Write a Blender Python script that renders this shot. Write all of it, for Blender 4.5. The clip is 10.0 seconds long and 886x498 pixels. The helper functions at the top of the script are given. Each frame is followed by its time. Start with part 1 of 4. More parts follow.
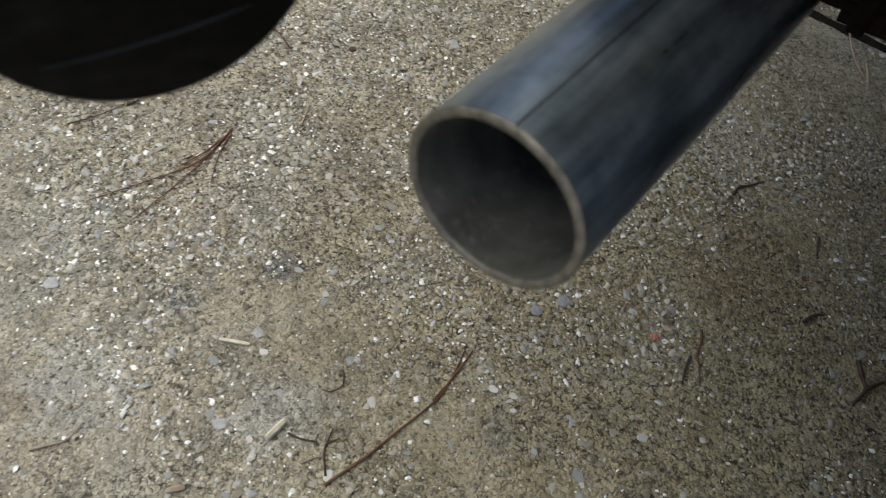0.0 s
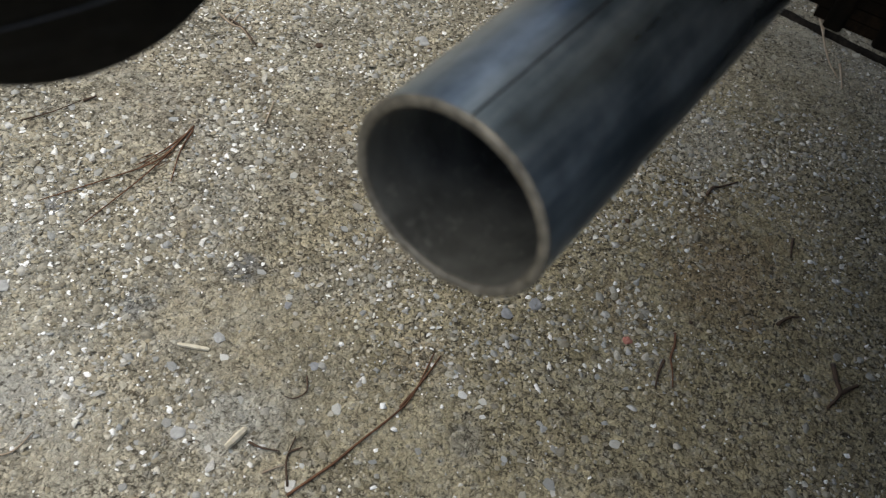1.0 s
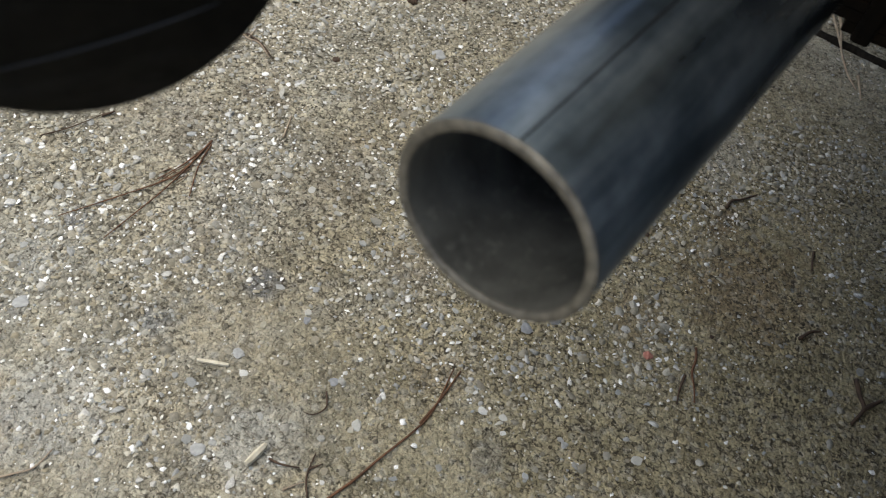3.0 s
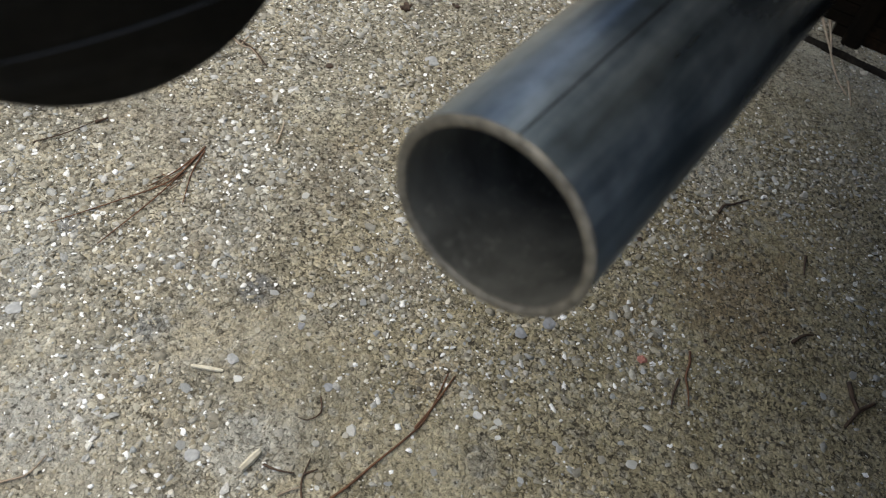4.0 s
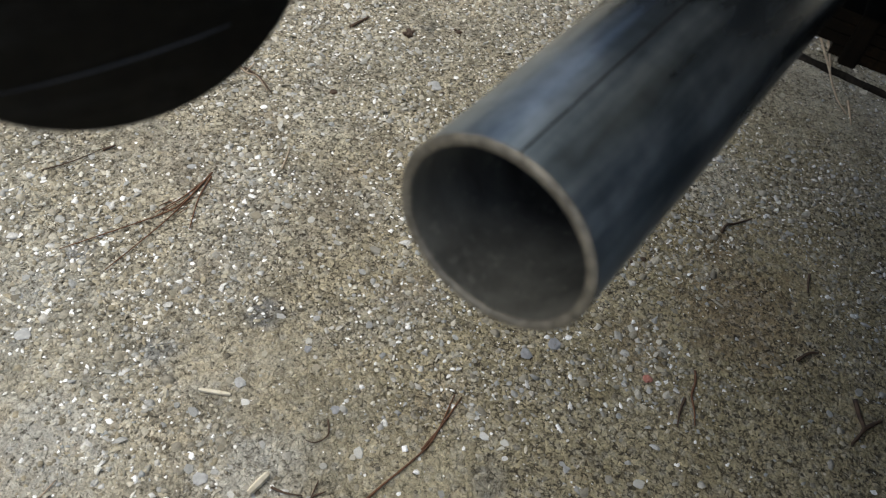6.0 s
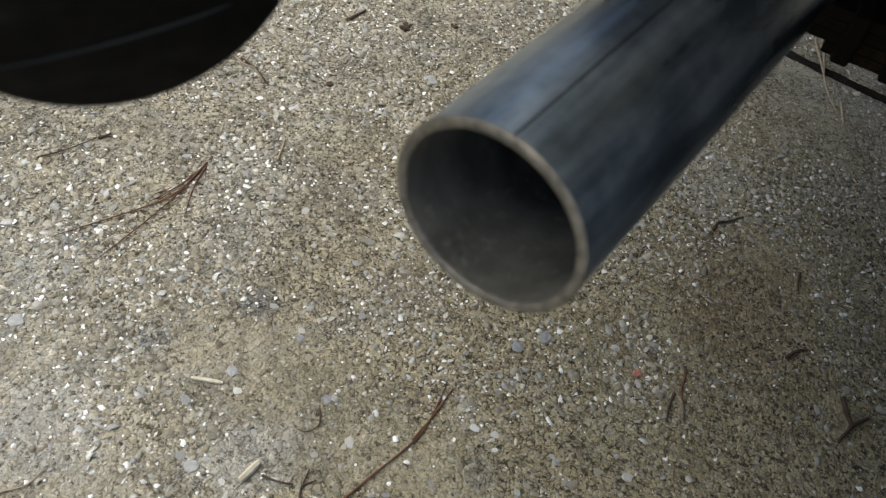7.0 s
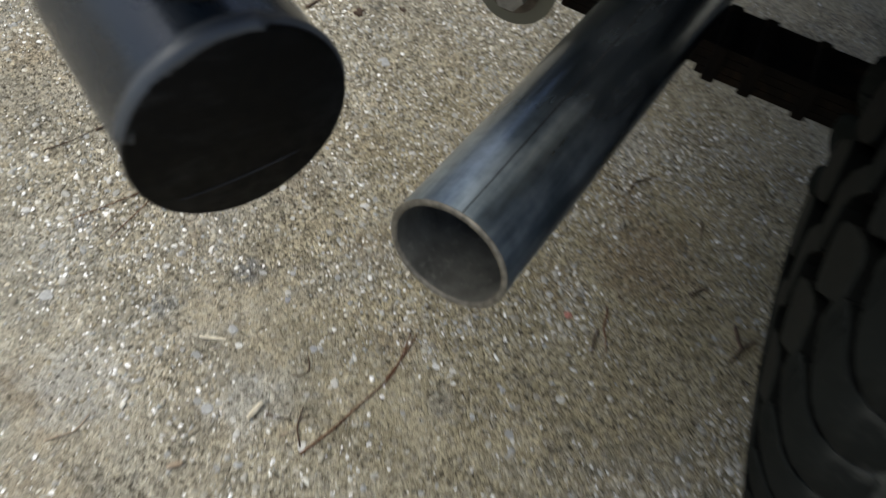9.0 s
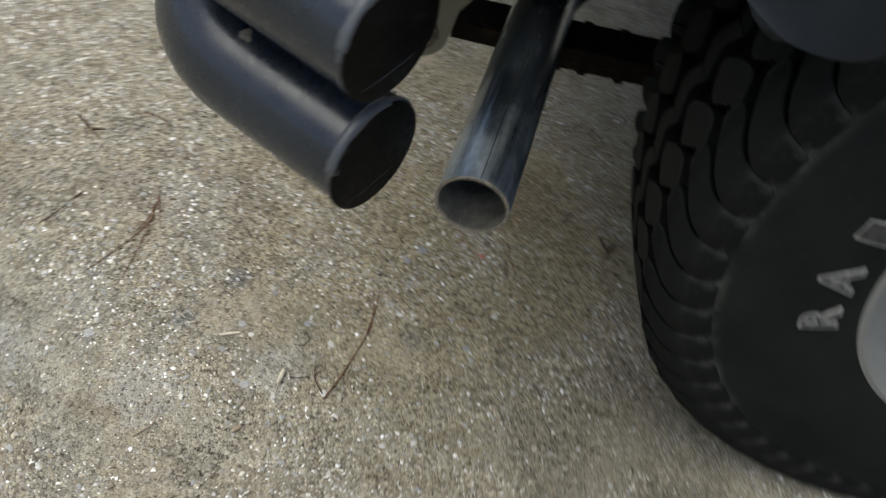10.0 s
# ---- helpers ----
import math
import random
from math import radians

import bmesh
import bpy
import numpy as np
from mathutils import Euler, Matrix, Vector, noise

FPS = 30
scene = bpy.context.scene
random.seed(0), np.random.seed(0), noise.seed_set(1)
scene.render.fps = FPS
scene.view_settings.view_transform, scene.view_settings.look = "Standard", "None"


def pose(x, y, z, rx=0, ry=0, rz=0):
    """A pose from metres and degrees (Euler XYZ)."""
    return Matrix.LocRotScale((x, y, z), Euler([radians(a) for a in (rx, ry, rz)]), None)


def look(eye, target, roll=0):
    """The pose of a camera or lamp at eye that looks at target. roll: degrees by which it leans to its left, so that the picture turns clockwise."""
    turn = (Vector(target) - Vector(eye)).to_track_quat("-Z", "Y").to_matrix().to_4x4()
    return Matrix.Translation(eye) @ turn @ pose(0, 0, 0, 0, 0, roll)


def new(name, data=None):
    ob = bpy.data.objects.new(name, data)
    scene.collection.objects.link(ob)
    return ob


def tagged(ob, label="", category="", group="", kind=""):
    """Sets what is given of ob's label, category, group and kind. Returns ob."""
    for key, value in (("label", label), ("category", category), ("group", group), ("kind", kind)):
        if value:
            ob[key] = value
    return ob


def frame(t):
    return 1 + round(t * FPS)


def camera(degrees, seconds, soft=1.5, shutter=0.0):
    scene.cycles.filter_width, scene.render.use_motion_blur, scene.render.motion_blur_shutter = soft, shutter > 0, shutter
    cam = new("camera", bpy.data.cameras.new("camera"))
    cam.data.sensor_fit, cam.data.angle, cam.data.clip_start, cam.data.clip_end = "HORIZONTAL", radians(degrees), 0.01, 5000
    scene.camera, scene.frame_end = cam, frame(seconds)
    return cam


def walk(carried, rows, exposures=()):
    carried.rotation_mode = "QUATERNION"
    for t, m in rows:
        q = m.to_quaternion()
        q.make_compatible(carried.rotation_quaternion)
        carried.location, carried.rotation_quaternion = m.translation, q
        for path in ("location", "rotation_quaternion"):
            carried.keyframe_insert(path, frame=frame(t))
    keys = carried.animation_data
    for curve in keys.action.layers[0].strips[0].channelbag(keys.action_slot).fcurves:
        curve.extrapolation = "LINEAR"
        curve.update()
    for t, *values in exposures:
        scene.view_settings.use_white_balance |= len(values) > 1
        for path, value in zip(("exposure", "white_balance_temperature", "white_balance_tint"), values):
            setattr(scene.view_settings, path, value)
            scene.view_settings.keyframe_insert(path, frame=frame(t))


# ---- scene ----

# camera and its way
cam = camera(53.13, 10.0, soft=1.1, shutter=0.9)
# a small lens opening, focused on the concrete
cam.data.dof.use_dof = True
cam.data.dof.focus_distance, cam.data.dof.aperture_fstop = 0.74, 22.0
PATH = [
    (0, (-0.4935, -0.313, 0.5469), (-0.6915, 0.2781, -0.235), 12.57),
    (0.5, (-0.4926, -0.3033, 0.5367), (-0.6793, 0.2914, -0.2452), 12.95),
    (1, (-0.4931, -0.2991, 0.5333), (-0.6666, 0.3057, -0.244), 14.55),
    (1.5, (-0.497, -0.2997, 0.532), (-0.6666, 0.3102, -0.2421), 15.13),
    (2, (-0.4997, -0.2993, 0.5325), (-0.6776, 0.3098, -0.2404), 14.49),
    (2.5, (-0.4999, -0.2985, 0.5341), (-0.6852, 0.3137, -0.2346), 14.00),
    (3, (-0.5012, -0.2987, 0.532), (-0.6892, 0.3088, -0.2397), 13.53),
    (3.2, (-0.5014, -0.2992, 0.5318), (-0.6911, 0.3147, -0.2398), 13.42),
    (4.3, (-0.5008, -0.3024, 0.5303), (-0.6853, 0.3198, -0.2303), 13.83),
    (4.5, (-0.5007, -0.3027, 0.5302), (-0.6887, 0.3247, -0.2255), 13.59),
    (5, (-0.5002, -0.3022, 0.5323), (-0.6898, 0.3279, -0.2207), 13.10),
    (5.5, (-0.5, -0.3046, 0.5329), (-0.6985, 0.3278, -0.2159), 12.41),
    (5.7, (-0.4998, -0.305, 0.5331), (-0.701, 0.3306, -0.216), 12.26),
    (6.8, (-0.4977, -0.3098, 0.5336), (-0.6964, 0.3204, -0.2154), 13.12),
    (7, (-0.4973, -0.3103, 0.5337), (-0.6905, 0.3243, -0.2146), 13.71),
    (7.5, (-0.4958, -0.3097, 0.5352), (-0.6917, 0.3294, -0.2086), 13.29),
    (8, (-0.492, -0.3153, 0.5425), (-0.6878, 0.3186, -0.2056), 12.85),
    (8.5, (-0.4917, -0.3351, 0.5797), (-0.6684, 0.2781, -0.1902), 14.80),
    (9, (-0.4965, -0.3729, 0.6476), (-0.6054, 0.2345, -0.1393), 16.69),
    (9.2, (-0.4948, -0.4029, 0.6817), (-0.5826, 0.1952, -0.1149), 17.59),
    (9.5, (-0.4903, -0.4796, 0.7407), (-0.5397, 0.1458, -0.038), 16.42),
    (9.8, (-0.532, -0.5427, 0.7924), (-0.5278, 0.1048, 0.0304), 15.17),
    (10, (-0.5831, -0.5697, 0.8039), (-0.5087, 0.0782, 0.0458), 16.48),
]
walk(cam, [(t, look(eye, target, roll)) for t, eye, target, roll in PATH],
     [(0, 0.88), (1, 0.90), (1.5, 0.96), (2.2, 1.06), (10, 1.04)])

# daylight under a bright, even sky
SUN_EL, SUN_AZ = radians(70), radians(256)
world = bpy.data.worlds.new("sky")
scene.world = world
world.use_nodes = True
wn = world.node_tree.nodes
sky = wn.new("ShaderNodeTexSky")
sky.sky_type, sky.sun_disc = "NISHITA", False
sky.sun_elevation, sky.sun_rotation = SUN_EL, SUN_AZ
sky.dust_density, sky.air_density, sky.ozone_density = 3.0, 0.8, 0.3
wn["Background"].inputs["Strength"].default_value = 0.07
world.node_tree.links.new(sky.outputs[0], wn["Background"].inputs["Color"])
sun = new("sun", bpy.data.lights.new("sun", "SUN"))
sun.data.energy, sun.data.angle, sun.data.color = 1.3, radians(70), (0.95, 0.96, 0.86)
sun_from = Vector((math.sin(SUN_AZ) * math.cos(SUN_EL), math.cos(SUN_AZ) * math.cos(SUN_EL), math.sin(SUN_EL)))
sun.matrix_world = look(sun_from * 20, (0, 0, 0))


# ---------------------------------------------------------------- materials
class Mat:
    """A small node builder round one Principled shader."""

    def __init__(self, name, rough=0.6, metal=0.0, spec=0.5):
        self.mat = bpy.data.materials.new(name)
        self.mat.use_nodes = True
        self.tree = self.mat.node_tree
        self.bsdf = self.tree.nodes["Principled BSDF"]
        self.bsdf.inputs["Roughness"].default_value = rough
        self.bsdf.inputs["Metallic"].default_value = metal
        self.bsdf.inputs["Specular IOR Level"].default_value = spec
        self.geo = None

    def node(self, kind, **sets):
        n = self.tree.nodes.new(kind)
        for key, value in sets.items():
            n.inputs[key.replace("_", " ")].default_value = value
        return n

    def link(self, a, b):
        self.tree.links.new(a, b)

    def where(self, scale=(1, 1, 1), space="Object"):
        co = self.node("ShaderNodeTexCoord")
        m = self.node("ShaderNodeMapping")
        m.inputs["Scale"].default_value = scale
        self.link(co.outputs[space], m.inputs["Vector"])
        return m.outputs["Vector"]

    def noise(self, vec, scale, detail=4, rough=0.6, distort=0.0):
        n = self.node("ShaderNodeTexNoise", Scale=scale, Detail=detail, Roughness=rough, Distortion=distort)
        self.link(vec, n.inputs["Vector"])
        return n.outputs["Fac"]

    def ramp(self, fac, *stops, smooth=False):
        r = self.node("ShaderNodeValToRGB")
        if smooth:
            r.color_ramp.interpolation = "EASE"
        els = r.color_ramp.elements
        while len(els) < len(stops):
            els.new(0.5)
        for e, (at, c) in zip(els, stops):
            e.position = at
            e.color = (*c, 1) if isinstance(c, tuple) else (c, c, c, 1)
        self.link(fac, r.inputs["Fac"])
        return r.outputs["Color"]

    def mix(self, fac, a, b, blend="MIX"):
        m = self.tree.nodes.new("ShaderNodeMix")
        m.data_type, m.blend_type = "RGBA", blend
        for value, sock in ((fac, m.inputs[0]), (a, m.inputs[6]), (b, m.inputs[7])):
            if isinstance(value, bpy.types.NodeSocket):
                self.link(value, sock)
            elif isinstance(value, tuple):
                sock.default_value = (*value, 1)
            else:
                sock.default_value = value
        return m.outputs[2]

    def math(self, op, a, b):
        m = self.tree.nodes.new("ShaderNodeMath")
        m.operation = op
        for value, sock in zip((a, b), m.inputs):
            if isinstance(value, bpy.types.NodeSocket):
                self.link(value, sock)
            else:
                sock.default_value = value
        return m.outputs[0]

    def bump(self, height, strength, distance):
        b = self.node("ShaderNodeBump", Strength=strength, Distance=distance)
        self.link(height, b.inputs["Height"])
        old = self.bsdf.inputs["Normal"].links
        if old:
            self.link(old[0].from_socket, b.inputs["Normal"])
        self.link(b.outputs["Normal"], self.bsdf.inputs["Normal"])

    def color(self, c):
        if isinstance(c, tuple):
            self.bsdf.inputs["Base Color"].default_value = (*c, 1)
        else:
            self.link(c, self.bsdf.inputs["Base Color"])

    def rough(self, r):
        self.link(r, self.bsdf.inputs["Roughness"])


def concrete_material():
    """Worn exposed-aggregate concrete: tan paste, bluish and brown stains, sand grain, a rusty tint under the exhaust
    with warm bounce light painted in.
    """
    m = Mat("worn_concrete", 0.85, spec=0.35)
    v = m.where()
    big = m.noise(v, 4.5, 5, 0.6, 0.6)
    mid = m.noise(v, 19, 6, 0.68, 0.3)
    c = m.ramp(big, (0.34, (0.39, 0.385, 0.345)), (0.48, (0.45, 0.415, 0.32)), (0.58, (0.42, 0.37, 0.265)), (0.70, (0.41, 0.40, 0.35)))
    c = m.mix(m.ramp(mid, (0.43, 0.0), (0.60, 0.9)), c, (0.225, 0.210, 0.165))
    rust = m.noise(m.where((1.0, 1.0, 1.0)), 7.5, 5, 0.65, 0.6)
    c = m.mix(m.ramp(rust, (0.54, 0.0), (0.70, 0.42)), c, (0.27, 0.20, 0.125))
    blot = m.noise(v, 34, 3, 0.5, 0.2)
    c = m.mix(m.ramp(blot, (0.64, 0.0), (0.74, 0.6)), c, (0.17, 0.17, 0.165))
    # rusty tan stain under the pipe's mouth, spread wider to paint in warm bounced light
    at = m.node("ShaderNodeVectorMath")
    at.operation = "DISTANCE"
    geo = m.node("ShaderNodeNewGeometry")
    m.link(geo.outputs["Position"], at.inputs[0])
    at.inputs[1].default_value = (-0.40, 0.17, 0.0)
    edge = m.math("ADD", at.outputs["Value"], m.math("MULTIPLY", m.math("SUBTRACT", big, 0.5), 0.35))
    c = m.mix(m.ramp(edge, (0.05, 0.66), (0.26, 0.50), (0.45, 0.0)), c, (0.385, 0.315, 0.160))
    # old stains, darker and paler, each with a ragged edge; one also stands in for shade
    ragged = m.noise(v, 55, 5, 0.65)
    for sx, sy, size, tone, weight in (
            (-0.726, 0.016, 0.017, (0.15, 0.155, 0.16), 0.75),
            (-0.765, -0.049, 0.018, (0.19, 0.20, 0.205), 0.65),
            (-0.871, -0.011, 0.014, (0.27, 0.285, 0.31), 0.60),
            (-0.841, 0.190, 0.030, (0.17, 0.135, 0.095), 0.55),
            (-0.641, 0.092, 0.027, (0.16, 0.125, 0.085), 0.50),
            # greyer concrete, darkened further to paint in shade beside the wheel
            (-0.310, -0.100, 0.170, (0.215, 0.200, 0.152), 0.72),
            (-0.735, 0.135, 0.036, (0.18, 0.15, 0.11), 0.42),
            (-0.757, 0.235, 0.034, (0.19, 0.165, 0.125), 0.42),
            (-0.838, 0.278, 0.037, (0.20, 0.185, 0.15), 0.50),
            (-0.523, -0.018, 0.018, (0.24, 0.245, 0.245), 0.35),
            (-0.409, 0.220, 0.065, (0.24, 0.16, 0.085), 0.50),
            (-0.473, 0.146, 0.033, (0.23, 0.16, 0.09), 0.40),
            (-0.471, 0.376, 0.044, (0.50, 0.48, 0.42), 0.50),
            (-0.781, -0.134, 0.051, (0.50, 0.49, 0.44), 0.60),
            (-0.663, -0.094, 0.039, (0.48, 0.47, 0.42), 0.50),
            (-0.582, 0.022, 0.024, (0.42, 0.33, 0.22), 0.40),
            (-0.469, 0.338, 0.030, (0.50, 0.49, 0.43), 0.55),
            (-0.445, 0.285, 0.022, (0.15, 0.09, 0.045), 0.50)):
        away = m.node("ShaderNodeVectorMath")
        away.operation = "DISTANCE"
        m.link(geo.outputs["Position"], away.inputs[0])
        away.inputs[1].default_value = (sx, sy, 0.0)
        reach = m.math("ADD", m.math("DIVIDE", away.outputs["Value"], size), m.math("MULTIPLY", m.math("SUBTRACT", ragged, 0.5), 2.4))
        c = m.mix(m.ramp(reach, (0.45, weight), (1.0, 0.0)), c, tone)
    # stones worn flush with the paste
    flush = m.node("ShaderNodeTexVoronoi", Scale=135.0)
    m.link(v, flush.inputs["Vector"])
    tint = m.ramp(flush.outputs["Color"], (0.0, (0.25, 0.245, 0.22)), (0.3, (0.47, 0.43, 0.33)), (0.55, (0.35, 0.355, 0.345)), (0.75, (0.54, 0.50, 0.41)), (1.0, (0.40, 0.31, 0.20)))
    c = m.mix(m.ramp(flush.outputs["Distance"], (0.28, 0.34), (0.50, 0.0)), c, tint)
    # gravel-sized grains with dark, eroded gaps between them, more where the paste is worn away
    shake = m.node("ShaderNodeTexNoise", Scale=160.0, Detail=2.0)
    m.link(v, shake.inputs["Vector"])
    bent = m.node("ShaderNodeVectorMath")
    bent.operation = "MULTIPLY_ADD"
    m.link(shake.outputs["Color"], bent.inputs[0])
    bent.inputs[1].default_value = (0.006, 0.006, 0.0)
    m.link(v, bent.inputs[2])
    cells = m.node("ShaderNodeTexVoronoi", Scale=250.0)
    gaps = m.node("ShaderNodeTexVoronoi", Scale=250.0)
    gaps.feature = "DISTANCE_TO_EDGE"
    for vor in (cells, gaps):
        m.link(bent.outputs["Vector"], vor.inputs["Vector"])
    away = m.node("ShaderNodeVectorMath")
    away.operation = "DISTANCE"
    m.link(geo.outputs["Position"], away.inputs[0])
    away.inputs[1].default_value = (-0.80, 0.30, 0.0)
    under = m.node("ShaderNodeVectorMath")
    under.operation = "DISTANCE"
    m.link(geo.outputs["Position"], under.inputs[0])
    under.inputs[1].default_value = (-0.36, 0.14, 0.0)
    worn = m.math("ADD", m.noise(v, 11, 5, 0.65, 0.4), m.ramp(away.outputs["Value"], (0.10, 0.24), (0.38, 0.0)))
    worn = m.math("ADD", worn, m.ramp(under.outputs["Value"], (0.10, 0.13), (0.40, 0.0)))
    stone = m.ramp(cells.outputs["Color"], (0.05, 0.55), (0.3, 0.85), (0.55, 1.05), (0.8, 1.25), (0.95, 1.5))
    c = m.mix(m.ramp(worn, (0.36, 0.25), (0.62, 0.8)), c, m.mix(1.0, c, stone, "MULTIPLY"))
    crack = m.ramp(gaps.outputs["Distance"], (0.02, 1.0), (0.17, 0.0))
    patchy = m.ramp(m.noise(v, 120, 4, 0.6), (0.46, 0.0), (0.60, 1.0))
    crack = m.mix(1.0, m.mix(1.0, crack, patchy, "MULTIPLY"), m.ramp(worn, (0.40, 0.30), (0.62, 0.95)), "MULTIPLY")
    c = m.mix(crack, c, (0.065, 0.050, 0.029))
    sand = m.node("ShaderNodeTexVoronoi", Scale=560.0)
    m.link(v, sand.inputs["Vector"])
    grain = m.ramp(sand.outputs["Color"], (0.1, 0.55), (0.5, 1.0), (0.9, 1.45))
    c = m.mix(0.42, c, grain, "MULTIPLY")
    fine = m.noise(v, 190, 4, 0.7)
    c = m.mix(m.ramp(fine, (0.355, 0.85), (0.44, 0.0)), c, (0.035, 0.029, 0.019))
    pores = m.noise(v, 430, 3, 0.6)
    c = m.mix(m.ramp(pores, (0.35, 0.45), (0.43, 0.0)), c, (0.06, 0.052, 0.04))
    c = m.mix(m.ramp(pores, (0.60, 0.0), (0.72, 0.35)), c, (0.60, 0.575, 0.49))
    # small black pits where the surface is most eroded
    pits = m.ramp(m.noise(m.where((1.0, 1.0, 1.0)), 265, 3, 0.55, 0.6), (0.375, 0.85), (0.445, 0.0))
    c = m.mix(m.mix(1.0, pits, m.ramp(worn, (0.45, 0.18), (0.64, 1.0)), "MULTIPLY"), c, (0.030, 0.023, 0.013))
    m.color(c)
    m.bump(fine, 1.0, 0.0026)
    m.bump(m.ramp(gaps.outputs["Distance"], (0.0, 0.0), (0.25, 1.0)), 0.6, 0.0012)
    m.bump(sand.outputs["Distance"], 0.4, 0.0008)
    m.rough(m.ramp(mid, (0.3, 0.7), (0.7, 0.95)))
    return m.mat


def aggregate_material(name, stops, single=False):
    """Small stones of many tints, some of them glassy white quartz."""
    m = Mat(name, 0.5, spec=0.5)
    rnd = m.node("ShaderNodeObjectInfo").outputs["Random"] if single else m.node("ShaderNodeNewGeometry").outputs["Random Per Island"]
    c = m.ramp(rnd, *stops)
    n = m.noise(m.where(), 700, 3, 0.6)
    c = m.mix(0.6, c, m.ramp(n, (0.3, 0.65), (0.7, 1.3)), "MULTIPLY")
    m.color(c)
    m.rough(m.ramp(rnd, (0.0, 0.75), (0.8, 0.55), (0.9, 0.2)))
    m.bump(n, 0.4, 0.0006)
    return m.mat


def pipe_material():
    """Bluish grey aluminised steel, dull, with stains along its length."""
    m = Mat("aluminised_steel", 0.42, 0.9)
    m.bsdf.inputs["Coat Weight"].default_value = 0.3
    m.bsdf.inputs["Coat Roughness"].default_value = 0.14
    # streaks run along the pipe
    co = m.node("ShaderNodeTexCoord")
    way = Vector((0.1701, 0.9854, 0.0053)).normalized()
    side = Vector((way.y, -way.x, 0)).normalized()
    axes = m.node("ShaderNodeCombineXYZ")
    for k, axis in enumerate((side, side.cross(way), way * 0.13)):
        dot = m.node("ShaderNodeVectorMath")
        dot.operation = "DOT_PRODUCT"
        dot.inputs[1].default_value = axis
        m.link(co.outputs["Object"], dot.inputs[0])
        m.link(dot.outputs["Value"], axes.inputs[k])
    v = axes.outputs["Vector"]
    a = m.mix(0.4, m.noise(v, 75, 5, 0.62, 0.2), m.noise(m.where(), 30, 4, 0.55))
    b = m.noise(m.where(), 160, 4, 0.6)
    c = m.ramp(a, (0.37, (0.070, 0.098, 0.130)), (0.48, (0.160, 0.212, 0.265)), (0.62, (0.40, 0.485, 0.565)))
    c = m.mix(0.35, c, m.ramp(b, (0.3, 0.6), (0.7, 1.35)), "MULTIPLY")
    # the mouth is bleached and rubbed dull; behind a ragged edge the smoother skin is darkened to paint in underbody
    # shade
    dot = m.node("ShaderNodeVectorMath")
    dot.operation = "DOT_PRODUCT"
    dot.inputs[1].default_value = way
    m.link(co.outputs["Object"], dot.inputs[0])
    reach = m.math("SUBTRACT", dot.outputs["Value"], Vector((-0.5286, -0.1808, 0.3964)).dot(way))
    reach = m.math("ADD", reach, m.math("MULTIPLY", m.math("SUBTRACT", m.noise(v, 55, 4, 0.6, 0.3), 0.5), 0.12))
    bleach_shade = m.ramp(m.math("MULTIPLY", reach, 5.0), (0.02, 1.0), (0.42, 0.0))
    c = m.mix(bleach_shade, m.mix(1.0, c, (0.40, 0.39, 0.38), "MULTIPLY"), m.mix(1.0, c, (1.2, 1.2, 1.2), "MULTIPLY"))
    m.color(c)
    m.rough(m.mix(bleach_shade, m.ramp(a, (0.3, 0.19), (0.7, 0.30)), m.ramp(a, (0.3, 0.30), (0.7, 0.44))))
    m.bump(b, 0.12, 0.0004)
    return m.mat


def soot_material():
    m = Mat("sooty_steel", 0.7, 0.25)
    v = m.where((1, 1, 0.4))
    a = m.noise(v, 60, 5, 0.6)
    c = m.ramp(a, (0.3, (0.055, 0.054, 0.046)), (0.7, (0.175, 0.171, 0.148)))
    dust = m.noise(m.where(), 260, 4, 0.65)
    c = m.mix(m.ramp(dust, (0.56, 0.0), (0.70, 0.5)), c, (0.26, 0.25, 0.215))
    m.color(c)
    m.bump(a, 0.2, 0.0006)
    return m.mat


def cut_material():
    m = Mat("cut_steel_edge", 0.55, 0.4)
    a = m.noise(m.where(), 320, 4, 0.65)
    m.color(m.ramp(a, (0.3, (0.10, 0.09, 0.072)), (0.7, (0.29, 0.265, 0.215))))
    m.bump(a, 0.4, 0.0005)
    return m.mat


def black_paint_material(name="black_paint", base=(0.006, 0.0105, 0.017), rough=0.27, spec=0.7):
    m = Mat(name, rough, 0.0, spec)
    v = m.where()
    a = m.noise(v, 90, 5, 0.6)
    b = m.noise(v, 9, 4, 0.6)
    dust = m.ramp(b, (0.4, base), (0.75, tuple(x * 1.9 + 0.002 for x in base)))
    m.color(dust)
    m.rough(m.ramp(a, (0.3, rough - 0.07), (0.7, rough + 0.1)))
    m.bump(a, 0.10, 0.0006)
    return m.mat


def scraped_cap_material():
    """Dull black paint on a flat end plate, rubbed and scratched in streaks."""
    m = Mat("black_cap_paint", 0.55, 0.0, 0.12)
    a = m.noise(m.where((1.0, 1.0, 3.5)), 42, 6, 0.7, 0.5)
    b = m.noise(m.where(), 210, 4, 0.6)
    m.color(m.ramp(a, (0.50, (0.0027, 0.0026, 0.0023)), (0.66, (0.0085, 0.0085, 0.0082)), (0.76, (0.020, 0.020, 0.019))))
    m.rough(m.ramp(b, (0.3, 0.45), (0.7, 0.65)))
    m.bump(a, 0.25, 0.0008)
    return m.mat


